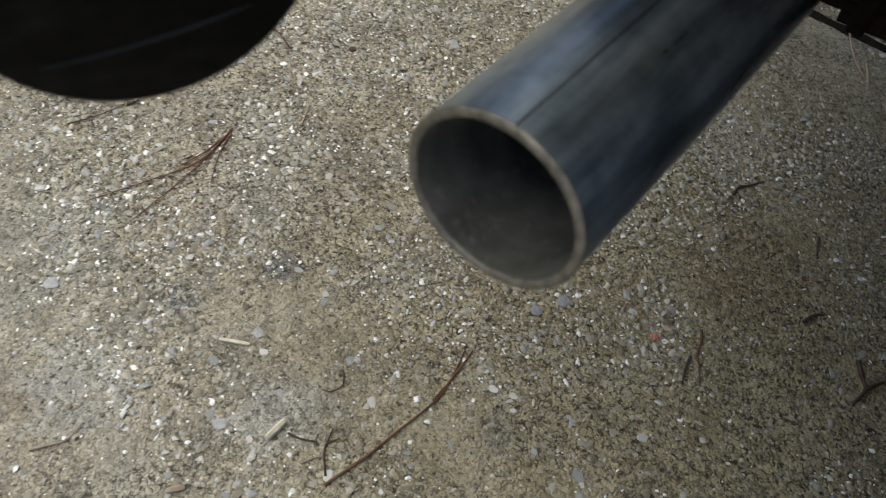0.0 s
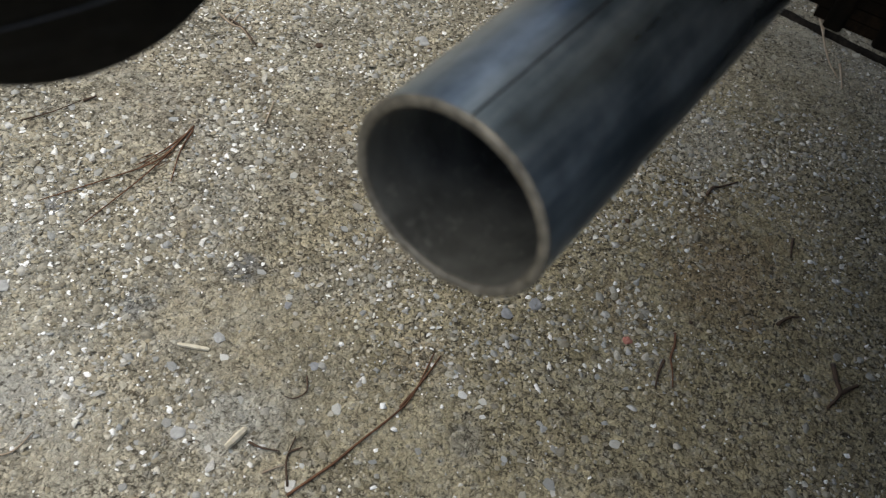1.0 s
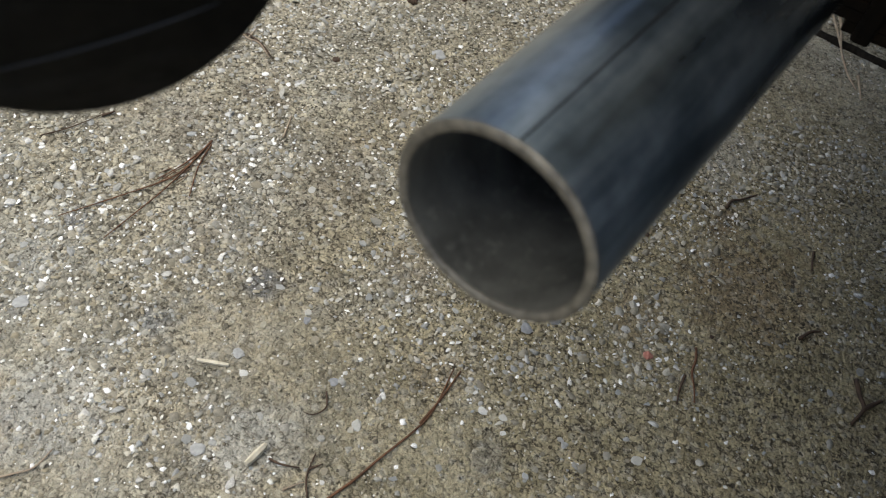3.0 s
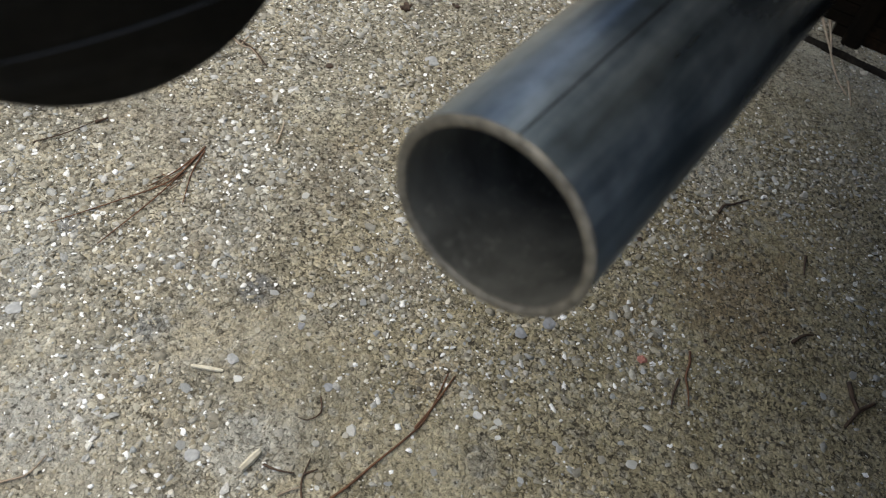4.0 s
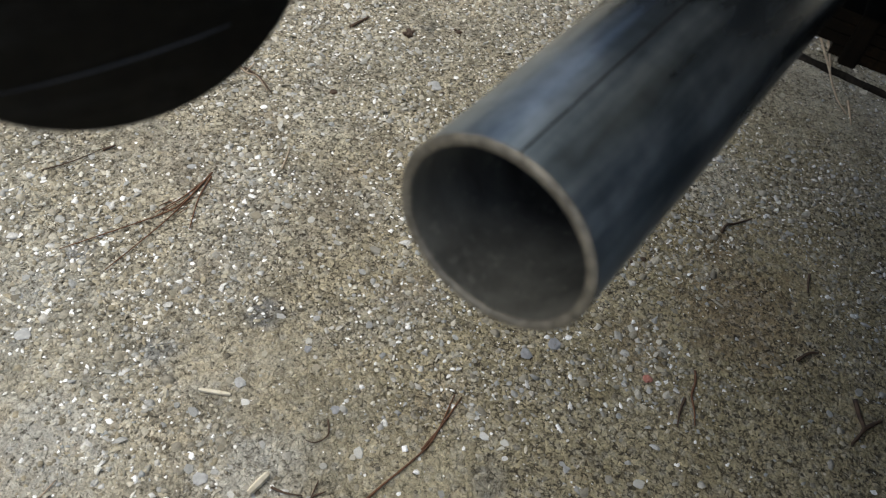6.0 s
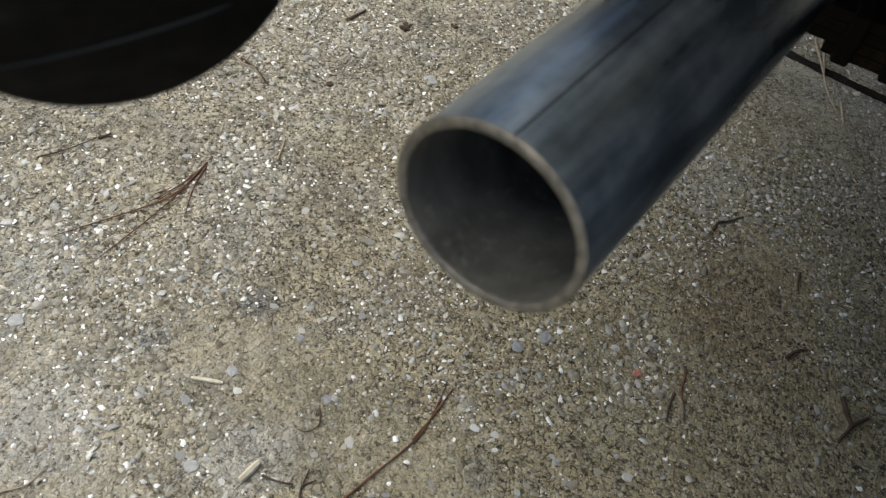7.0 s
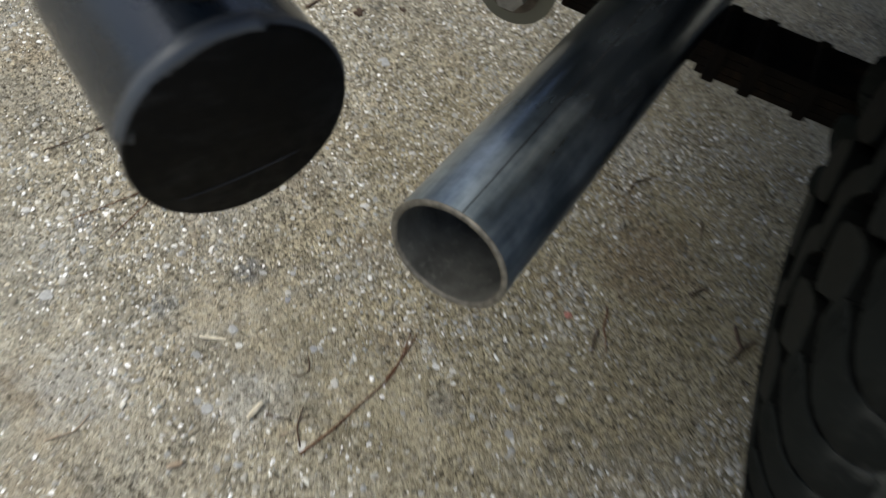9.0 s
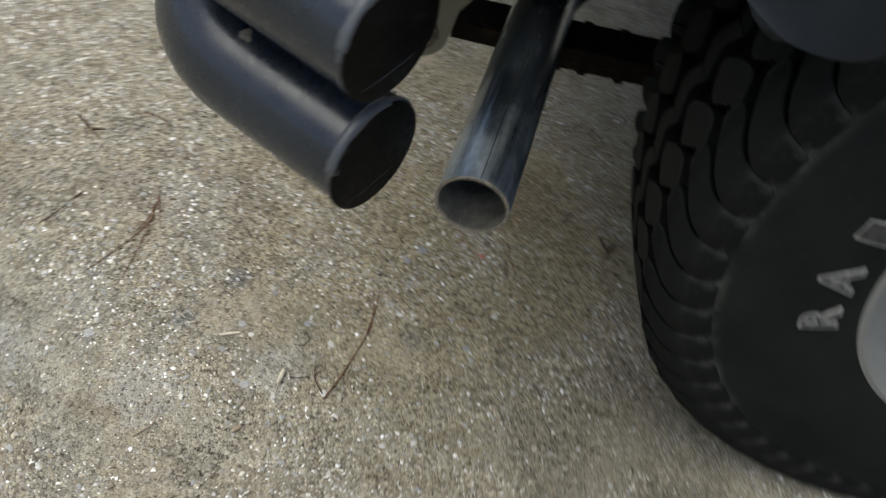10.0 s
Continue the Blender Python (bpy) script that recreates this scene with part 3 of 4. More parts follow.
def build_wheel():
    h = TYRE_W / 2
    base = TYRE_R - 0.0135
    side = [(0.078, base - 0.001), (0.095, base - 0.006), (0.106, base - 0.015), (0.1145, base - 0.027), (0.1215, base - 0.041), (0.1282, base - 0.062),
            (0.132, base - 0.092), (0.1322, base - 0.115), (0.130, base - 0.138), (0.1255, base - 0.156), (0.120, base - 0.166), (0.1185, base - 0.171), (0.112, base - 0.176), (0.10, base - 0.178)]
    prof = [(-y, r) for y, r in reversed(side)] + [(-0.04, base), (0, base + 0.0005), (0.04, base)] + side
    v, f = lathe(prof, 160)
    me = fixed(mesh_of("tyre", v, f, RUBBER))
    # carcass between the blocks gets the painted groove shade
    me.materials.append(GROOVE_SHADE)
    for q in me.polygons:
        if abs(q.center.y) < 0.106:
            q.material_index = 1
    tyre = part("tyre", me, vehicle, "black all-terrain tyre with deep worn tread blocks")
    tyre.location = AXLE + Vector((0, -0.0135, 0))
    tyre.scale = (1, 0.898, 1)

    count = 57
    pitch = 2 * math.pi / count

    def crown(y):
        return TYRE_R - 0.0045 * (y / 0.10) ** 2

    def block(outline, name):
        """A raised tread block with a chamfered top, from its outline of (along the rim, across)."""
        verts, faces = [], []
        n = len(outline)
        cs, cy = sum(s for s, _ in outline) / n, sum(y for _, y in outline) / n
        for inset, depth in ((0.0, -0.0145), (0.0, -0.0009), (0.0007, 0.0)):
            for s, y in outline:
                k = 1 - inset / math.hypot(s - cs, y - cy)
                s2, y2 = cs + (s - cs) * k, cy + (y - cy) * k
                r = crown(y2) + depth
                a = s2 / TYRE_R
                verts.append((-r * math.cos(a), y2, r * math.sin(a)))
        for lev in range(2):
            for i in range(n):
                j = (i + 1) % n
                faces.append((lev * n + i, lev * n + j, (lev + 1) * n + j, (lev + 1) * n + i))
        faces.append(tuple(range(2 * n, 3 * n)))
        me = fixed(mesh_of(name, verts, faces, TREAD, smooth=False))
        # block walls are coloured near-black to stand in for shade
        me.materials.append(GROOVE_SHADE)
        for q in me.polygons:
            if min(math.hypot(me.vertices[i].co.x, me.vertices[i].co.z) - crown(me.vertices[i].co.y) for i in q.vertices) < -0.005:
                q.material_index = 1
        return me

    p = pitch * TYRE_R
    zig = [(-0.49 * p, -0.0450), (-0.49 * p, -0.0240), (-0.16 * p, -0.0120), (0.12 * p, -0.0120), (0.49 * p, -0.0240), (0.49 * p, -0.0450), (0.16 * p, -0.0340), (-0.02 * p, -0.0330)]
    hexa = [(-0.0228, -0.0745), (-0.0215, -0.0660), (-0.0165, -0.0590), (-0.0065, -0.0480), (-0.0010, -0.0465), (0.0040, -0.0490), (0.0150, -0.0640), (0.0210, -0.0770), (0.0220, -0.0860),
            (0.0180, -0.0920), (0.0060, -0.0995), (0.0005, -0.1000), (-0.0040, -0.0965), (-0.0085, -0.0900), (-0.0095, -0.0915), (-0.0125, -0.0860)]
    hexa = [(u * 0.92, y) for u, y in hexa]

    def lug(sign):
        """A shoulder lug: round-headed on the tread, swept over the tyre's edge, fading into the sidewall with a worn lip."""
        rows = [(0.0975, crown(0.0975), 0.40, 0.10), (0.0990, crown(0.0990), 0.37, 0.20), (0.1005, 0.3796, 0.33, 0.26)]
        # three sipes cut into one flank of the head
        for y, r, s, w in ((0.1025, 0.3782, 0.26, 0.31), (0.1050, 0.3765, 0.17, 0.35), (0.1078, 0.3742, 0.05, 0.39)):
            rows += [(y - 0.0006, r + 0.0004, s + 0.02, w), (y - 0.0003, -r, s + 0.01, w), (y + 0.0003, -r, s - 0.01, w), (y + 0.0006, r - 0.0004, s - 0.02, w)]
        rows += [(0.1105, 0.3716, -0.08, 0.405), (0.1140, 0.3675, -0.30, 0.420), (0.1176, 0.3616, -0.52, 0.440), (0.1198, 0.3555, -0.67, 0.462), (0.1218, 0.3485, -0.79, 0.478),
                 (0.1234, 0.3400, -0.87, 0.485), (0.1243, 0.3315, -0.92, 0.46), (0.1240, 0.3250, -0.93, 0.34)]
        verts, faces = [], []
        for y, r, s, w in rows:
            dy, dr = (0.002, 0.0140) if y < 0.102 else (0.007, 0.0125) if y < 0.111 else (0.010, 0.010) if y < 0.119 else (0.009, 0.005)
            slit = r < 0
            r = abs(r)
            edge, lip = (0.06, 1.04) if y > 0.1205 else (0.10, 1.02)
            for col, (ds, k) in enumerate(((-w * lip, 1), (-w, edge), (-w * 0.93, 0), (0.0, -0.06), (w * 0.93, 0), (w, edge), (w * lip, 1))):
                a = (s + ds) * pitch
                deep = 0.005 if slit and 1 <= col <= 3 else 0.0
                rr, yy = r - dr * k - deep, sign * (y - dy * k)
                verts.append((-rr * math.cos(a), yy, rr * math.sin(a)))
        n = 7
        for i in range(len(rows) - 1):
            for k in range(n - 1):
                faces.append((i * n + k, i * n + k + 1, (i + 1) * n + k + 1, (i + 1) * n + k))
        faces.append(tuple(range(n)))
        faces.append(tuple(range((len(rows) - 1) * n, len(rows) * n)))
        me = mesh_of("tread_lug", verts, faces, TREAD, smooth=True)
        me.materials.append(GROOVE_SHADE)
        # the flanks take near-black as painted groove shade, the worn faces are dusty
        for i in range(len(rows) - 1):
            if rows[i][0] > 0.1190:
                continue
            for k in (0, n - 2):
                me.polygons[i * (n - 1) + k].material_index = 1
        return sharp(fixed(me), 40)

    lugs = {s: lug(s) for s in (-1, 1)}
    rib = block(zig, "tread_block")
    outer = block(hexa, "tread_block")
    inner = block([(-u, -0.051 - y) for u, y in hexa], "tread_block")
    for k in range(count):
        for me, off in ((rib, 0.0), (outer, 0.02), (inner, 0.45)):
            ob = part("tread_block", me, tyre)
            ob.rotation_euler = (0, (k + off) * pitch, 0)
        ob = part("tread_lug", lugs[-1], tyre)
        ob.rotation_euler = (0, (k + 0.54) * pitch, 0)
    # the lugs of the hidden inner shoulder, joined
    src = [v.co.copy() for v in lugs[1].vertices]
    fs = [tuple(q.vertices) for q in lugs[1].polygons]
    verts, faces = [], []
    for k in range(count):
        turn = Matrix.Rotation((k + 0.5) * pitch, 3, "Y")
        faces += [tuple(i + len(verts) for i in q) for q in fs]
        verts += [turn @ v for v in src]
    tagged(part("inner_shoulder_tread", sharp(fixed(mesh_of("inner_shoulder_tread", verts, faces, RUBBER)), 40), tyre), kind="stuff")

    # raised outlined letters
    letters = [("R", 198.0, 0.244), ("A", 186.6, 0.244)]
    for ch, deg, rad in letters:
        for name, mat, off, z in (("raised_letter", WHITE, 0.0016, 0.0012), ("letter_face", WORN, -0.0008, 0.0019)):
            cu = bpy.data.curves.new(name, "FONT")
            cu.body, cu.size, cu.align_x, cu.align_y = ch, 0.039, "CENTER", "CENTER"
            cu.offset, cu.extrude = off, 0.0016
            tmp = new("tmp", cu)
            bpy.context.view_layer.update()
            me = bpy.data.meshes.new_from_object(tmp.evaluated_get(bpy.context.evaluated_depsgraph_get()))
            bpy.data.objects.remove(tmp)
            me.name = name
            me.materials.clear()
            me.materials.append(mat)
            ob = part(name, me, tyre, "worn white outlined raised letter" if mat is WHITE else "")
            a = radians(deg)
            # text x runs clockwise round the rim seen from outside, text y outward
            outv = Vector((math.cos(a), 0, math.sin(a)))
            nrm = Vector((0, -1, 0))
            run = outv.cross(nrm)
            m = Matrix((run, outv, nrm)).transposed().to_4x4()
            m.translation = outv * rad + Vector((0, -0.1302 - z, 0))
            ob.matrix_local = m

    # a further letter of the word, too little seen to read: a plain bar
    for name, mat, size, z in (("raised_letter", WHITE, (0.022, 0.030, 0.0016), 0.0012), ("letter_face", WORN, (0.0175, 0.0255, 0.0016), 0.0019)):
        ob = part(name, bevelled_box(name, size, mat, 0.0006), tyre)
        a = radians(174.0)
        outv = Vector((math.cos(a), 0, math.sin(a)))
        m = Matrix((outv.cross(Vector((0, -1, 0))), outv, Vector((0, -1, 0)))).transposed().to_4x4()
        m.translation = outv * 0.244 + Vector((0, -0.1302 - z, 0))
        ob.matrix_local = m

    # wheel disc
    prof = [(-0.119, 0.2135), (-0.1240, 0.213), (-0.1252, 0.207), (-0.119, 0.198), (-0.100, 0.186), (-0.085, 0.178), (-0.078, 0.160), (-0.083, 0.135), (-0.092, 0.105),
            (-0.095, 0.075), (-0.090, 0.055), (-0.102, 0.050), (-0.106, 0.035), (-0.106, 0.0005), (-0.06, 0.0005), (-0.06, 0.17), (0.118, 0.19), (0.118, 0.205), (0.10, 0.198), (-0.10, 0.198)]
    v, f = lathe(prof, 96)
    disc = part("wheel_rim", sharp(fixed(mesh_of("wheel_rim", v, f, RIM)), 40), vehicle, "plain silver-grey painted wheel rim")
    disc.location = AXLE
    return tyre


build_wheel()


def build_spring():
    """A pack of rusty leaves with clips, hung at its end from a tan shackle plate."""
    y0, w = 0.1285, 0.045

    def arch(x):
        return 0.3205 + 0.002 * ((x + 0.45) / 0.14) ** 2 * (1 if x < -0.45 else 0.1)

    def leaf(x_from, x_to, drop, thick, label=""):
        xs = np.linspace(x_from, x_to, 24)
        verts, faces = [], []
        for x in xs:
            for dy, dz in ((-w / 2, 0), (w / 2, 0), (w / 2, thick), (-w / 2, thick)):
                verts.append((x, y0 + dy, arch(x) - drop + dz))
        for i in range(len(xs) - 1):
            for k in range(4):
                k2 = (k + 1) % 4
                faces.append((i * 4 + k, i * 4 + k2, (i + 1) * 4 + k2, (i + 1) * 4 + k))
        faces += [(0, 1, 2, 3), tuple(range(len(verts) - 4, len(verts)))]
        return fixed(mesh_of("leaf", verts, faces, RUST, smooth=False))

    spring = part("leaf_spring", leaf(-0.583, 0.35, 0.0, 0.0056), vehicle, "rusty stacked leaf spring with clips")
    part("leaf", leaf(-0.575, 0.35, 0.0060, 0.0055), spring)
    part("leaf", leaf(-0.555, 0.35, 0.0120, 0.0055), spring)
    part("leaf", leaf(-0.462, 0.35, 0.0180, 0.0055), spring)
    for x, drop in ((-0.452, 0.0185), (-0.428, 0.0185), (-0.392, 0.0190)):
        tall = drop + 0.0055 + 0.0036
        ob = part("clip", bevelled_box("clip", (0.009, w + 0.005, tall), RUST, 0.0015), spring, "rusty spring clip")
        ob.location = (x, y0, arch(x) + 0.0055 + 0.0016 - tall / 2)
    # spring eye
    v, f = sweep([(-0.592, y0 - w / 2, 0.325), (-0.592, y0 + w / 2, 0.325)], 0.017, 28)
    part("spring_eye", sharp(fixed(mesh_of("spring_eye", v, f, RUST)), 40), spring)


build_spring()


def build_shackle():
    """A tan bracket plate, round at its foot, with a hex bolt through it."""
    bx, bz, y = -0.583, 0.320, 0.089
    outline = []
    for k in range(13):
        a = math.pi + math.pi * k / 12
        outline.append((bx + 0.026 * math.cos(a), bz + 0.026 * math.sin(a)))
    outline += [(bx + 0.030, bz + 0.03), (bx + 0.050, bz + 0.062), (bx + 0.058, bz + 0.16), (bx - 0.035, bz + 0.16), (bx - 0.030, bz + 0.05)]
    n = len(outline)
    verts = [(x, y, z) for x, z in outline] + [(x, y + 0.006, z) for x, z in outline]
    faces = [tuple(range(n)), tuple(range(n, 2 * n))] + [(i, (i + 1) % n, n + (i + 1) % n, n + i) for i in range(n)]
    plate = part("shackle_plate", fixed(mesh_of("shackle_plate", verts, faces, BRACKET, smooth=False)), vehicle, "weathered tan painted spring shackle plate")
    v, f = sweep([(bx, y - 0.0025, bz), (bx, y + 0.001, bz)], 0.0165, 36)
    part("washer", sharp(fixed(mesh_of("washer", v, f, BOLT)), 40), plate, "dull rusty washer")
    v, f = sweep([(bx, y - 0.012, bz), (bx, y - 0.0022, bz)], [0.0098, 0.0112], 6)
    part("bolt_head", sharp(fixed(mesh_of("bolt_head", v, f, ZINC)), 20), plate, "dull grey hexagonal bolt head")


build_shackle()


def build_body():
    """The tan tub with its black floor above the wheel, and the grey flare round the arch."""
    x0, x1, ys, yf, z0, z1 = -0.650, 2.90, -0.05, 1.40, 0.497, 1.45
    # side panel with a round wheel arch
    r = 0.46
    arch = []
    za = z0 - AXLE.z
    a0 = math.asin(za / r)
    for k in range(25):
        a = math.pi - a0 - (math.pi - 2 * a0) * k / 24
        arch.append((r * math.cos(a), AXLE.z + r * math.sin(a)))
    outline = [(x0 + 0.012, z0 + 0.068), (-0.515, z0 + 0.060), (-0.490, z0 + 0.020), (-0.478, 0.4815), (-0.400, 0.503), (-0.400, 0.60), *arch[8:], (x1, z0), (x1, z1), (x0 + 0.03, z1), (x0, z1 - 0.03), (x0, z0 + 0.080)]
    n = len(outline)
    verts = [(x, ys, z) for x, z in outline] + [(x, ys + 0.012, z) for x, z in outline]
    faces = [tuple(range(n)), tuple(range(n, 2 * n))] + [(i, (i + 1) % n, n + (i + 1) % n, n + i) for i in range(n)]
    body = part("body_panel", fixed(mesh_of("body_panel", verts, faces, TAN, smooth=False)), vehicle, "glossy tan painted body side")
    me = bevelled_box("rear_panel", (0.012, yf - ys, z1 - z0 - 0.070), TAN, 0.003)
    part("rear_panel", me, vehicle).location = (x0 + 0.007, (ys + yf) / 2 + 0.013, (z0 + 0.070 + z1) / 2)
    # unseen floor, there to shade the ground below the tub
    me = bevelled_box("floor_pan", (x1 - x0, yf - ys, 0.02), UNDER, 0.004)
    part("floor_pan", me, vehicle, "unseen black underbody floor that blocks light").location = ((x0 + x1) / 2 + 0.014, (ys + yf) / 2 + 0.014, AXLE.z + r + 0.012)
    me = bevelled_box("far_side_panel", (x1 - x0, 0.012, z1 - z0), TAN, 0.003)
    part("far_side_panel", me, vehicle).location = ((x0 + x1) / 2 + 0.014, yf + 0.02, (z0 + z1) / 2)
    # unseen tail floor, its height set to shade the pipe
    me = bevelled_box("tail_floor", (0.19, yf - ys - 0.03, 0.02), UNDER, 0.004)
    part("tail_floor", me, vehicle, "unseen black underbody floor that blocks light").location = (x0 + 0.112, (ys + yf) / 2 + 0.014, z0 + 0.085)
    # wheelhouse: an unseen curved liner added to shade the tyre, closed at its inner side
    verts, faces = [], []
    for k in range(41):
        a = radians(163 - 146 * k / 40)
        for rad in (r + 0.002, r + 0.006):
            for y in (ys + 0.016, 0.19):
                verts.append((rad * math.cos(a), y, AXLE.z + rad * math.sin(a)))
    for k in range(40):
        i, j = 4 * k, 4 * k + 4
        faces += [(i, i + 1, j + 1, j), (i + 2, i + 3, j + 3, j + 2), (i, j, j + 2, i + 2), (i + 1, j + 1, j + 3, i + 3)]
    faces += [(0, 1, 3, 2), (160, 161, 163, 162)]
    part("wheelhouse", fixed(mesh_of("wheelhouse", verts, faces, UNDER)), vehicle, "unseen black wheelhouse liner added to shade the tyre")
    me = bevelled_box("wheelhouse_wall", (0.90, 0.008, 0.33), UNDER, 0.003)
    part("wheelhouse_wall", me, vehicle, "unseen black inner wheelhouse wall added for shade").location = (0, 0.195, AXLE.z + 0.29)
    # unseen rail that carries the shackle plate and blocks light behind the pipe
    me = bevelled_box("frame_rail", (3.1, 0.06, 0.10), UNDER, 0.004)
    part("frame_rail", me, vehicle, "black steel frame rail").location = (0.94, 0.225, 0.485)
    # unseen plate, added only to keep light off the exhaust pipe
    ob = part("heat_shield", bevelled_box("heat_shield", (0.17, 0.56, 0.006), UNDER, 0.002), vehicle, "unseen black plate added to shade the exhaust pipe")
    ob.matrix_local = pose(-0.505, 0.275, 0.464, 0, 0, -9.8)
    # unseen low sheet, added to block light passing under the body
    me = bevelled_box("belly_pan", (x1 - x0 - 0.26, yf - 0.27, 0.02), UNDER, 0.004)
    part("belly_pan", me, vehicle, "unseen black underbody floor that blocks light").location = ((x0 + x1) / 2 + 0.13, (0.27 + yf) / 2, 0.447)
    # flare: a rounded band round the arch
    steps, ring = 260, 16
    verts, faces = [], []
    for i in range(steps + 1):
        d = 5.5 * (i / 22) ** 2 if i < 22 else 5.5 + (FLARE_A0 - 31.5) * (i - 22) / (steps - 22)
        a = radians(FLARE_A0 - d)
        u = min(1.0, d / 5.5 + 0.05)
        u = (1 - (1 - u) ** 2.5) ** 0.4
        for j in range(ring):
            b = j / (ring - 1)
            # across the band from the outer lip to the body
            rin, rout = FLARE_IN, FLARE_OUT
            rm = (rin + rout) / 2
            rr = rm + (rin - rm) * math.cos(math.pi * b) * u
            y = -0.05 - 0.118 * (1 - b ** 3)
            verts.append((rr * math.cos(a), y, AXLE.z + rr * math.sin(a)))
    for i in range(steps):
        for j in range(ring - 1):
            faces.append((i * ring + j, i * ring + j + 1, (i + 1) * ring + j + 1, (i + 1) * ring + j))
    me = fixed(mesh_of("fender_flare", verts, faces, FLARE))
    ob = part("fender_flare", me, vehicle, "matte grey plastic wheel arch flare with a rounded end")
    mod = ob.modifiers.new("thick", "SOLIDIFY")
    mod.thickness = 0.008
    return body


FLARE_A0, FLARE_IN, FLARE_OUT = 155.7, 0.386, 0.545
build_body()


# ---------------------------------------------------------------- things on the ground
def strand(points, width, sink=0.0, lift=0.001, taper=0.45):
    """Vertices and faces of a thin dry strand that lies along points on the ground."""
    line = smooth_line([(x, y, lift + 0.0007 * math.sin(3.1 * i)) for i, (x, y) in enumerate(points)], 5)
    n = len(line)
    return sweep(line, [width * (1 - (1 - taper) * i / (n - 1)) for i in range(n)], 7, wobble=0.10)


def joined(name, pieces, material):
    verts, faces = [], []
    for v, f in pieces:
        o = len(verts)
        verts += v
        faces += [tuple(i + o for i in face) for face in f]
    return fixed(mesh_of(name, verts, faces, material))


def litter(name, lines, width, material, label, category, lift=0.0016, taper=0.45):
    me = joined(name, [strand(pts, width, lift=lift, taper=taper) for pts in lines], material)
    return tagged(new(name, me), label, category, "twigs on the concrete" if category == "twig" else "needles on the concrete" if category == "pine needle" else "")


def sliver(name, a, b, width, height, label, material=None):
    """A split wood sliver with uneven, bevelled sides."""
    a, b = Vector((*a, 0)), Vector((*b, 0))
    d = (b - a).normalized()
    s = Vector((-d.y, d.x, 0))
    bm = bmesh.new()
    rings = []
    for t, k in ((0, 0.75), (0.25, 1.0), (0.6, 1.05), (0.9, 0.9), (1, 0.6)):
        p = a.lerp(b, t)
        rings.append([bm.verts.new(p + s * (u * width * k) + Vector((0, 0, z * height * (0.85 + 0.3 * k) + 0.0006))) for u, z in ((-0.5, 0.05), (0.5, 0.0), (0.42, 0.8), (0.05, 1.0), (-0.45, 0.75))])
    for r, q in zip(rings, rings[1:]):
        for i in range(5):
            bm.faces.new((r[i], r[(i + 1) % 5], q[(i + 1) % 5], q[i]))
    bm.faces.new(rings[0])
    bm.faces.new(rings[-1][::-1])
    bmesh.ops.recalc_face_normals(bm, faces=bm.faces)
    me = bpy.data.meshes.new(name)
    bm.to_mesh(me)
    bm.free()
    me.materials.append(material or WOOD)
    return tagged(new(name, me), label, "wood chip", "wood chips on the concrete")


def pebble(x, y, size, material, label, flat=0.5, seed=0):
    bm = bmesh.new()
    bmesh.ops.create_icosphere(bm, subdivisions=2, radius=size)
    for v in bm.verts:
        v.co *= 1 + 0.7 * noise.noise(v.co * (0.8 / size) + Vector((seed * 3.1, 0, 0)))
        v.co.z *= flat
    me = bpy.data.meshes.new("pebble")
    bm.to_mesh(me)
    bm.free()
    me.materials.append(material)
    ob = tagged(new("pebble", me), label, "stone", "stones set in the concrete")
    ob.matrix_world = pose(x, y, size * flat * 0.5, 0, 0, seed * 47)
    return ob


litter("pine_needles", [[(-0.8410, 0.1110), (-0.8390, 0.0760), (-0.8440, 0.0540), (-0.8620, 0.0200), (-0.8830, -0.0170)],
                        [(-0.8410, 0.1090), (-0.8380, 0.0530), (-0.8430, -0.0150)],
                        [(-0.8390, 0.1070), (-0.8320, 0.0810), (-0.8180, 0.0510)],
                        [(-0.8400, 0.1030), (-0.8430, 0.0750), (-0.8500, 0.0500)]], 0.0008, NEEDLE,
       "cluster of dry reddish brown pine needles on concrete", "pine needles")
litter("pine_needle", [[(-0.9500, 0.0370), (-0.9380, 0.0580), (-0.9290, 0.0820)]], 0.0007, TWIG, "thin dark dry pine needle lying on concrete", "pine needle")
litter("twig", [[(-0.9280, 0.0820), (-0.9230, 0.0920)]], 0.0014, TWIG, "short dark bit of twig on concrete", "twig")
litter("long_twig", [[(-0.6040, -0.1120), (-0.5910, -0.0800), (-0.5840, -0.0570), (-0.5750, -0.0300), (-0.5710, -0.0090), (-0.5740, 0.0280)],
                     [(-0.5740, -0.0220), (-0.5710, 0.0000), (-0.5690, 0.0290)]], 0.0010, NEEDLE, "long dry reddish pine twig on concrete", "twig", taper=0.5)
litter("curled_sprig", [[(-0.6070, -0.1070), (-0.6170, -0.0930), (-0.6210, -0.0760)], [(-0.6190, -0.0880), (-0.6130, -0.0800)]], 0.0009, TWIG, "curled grey brown dry stem on concrete", "sprig")
litter("pine_needle", [[(-0.6440, -0.0950), (-0.6350, -0.0940), (-0.6240, -0.0900)]], 0.0010, TWIG, "short grey dry needle on concrete", "pine needle")
litter("pine_needle", [[(-0.6250, -0.1080), (-0.6210, -0.1020), (-0.6160, -0.0960)]], 0.0008, STRAW, "short tan dry needle on concrete", "pine needle")
litter("pine_needle", [[(-0.773, -0.19), (-0.767, -0.183), (-0.759, -0.173), (-0.758, -0.158)]], 0.0009, STRAW, "pale tan dry needle on concrete", "pine needle")
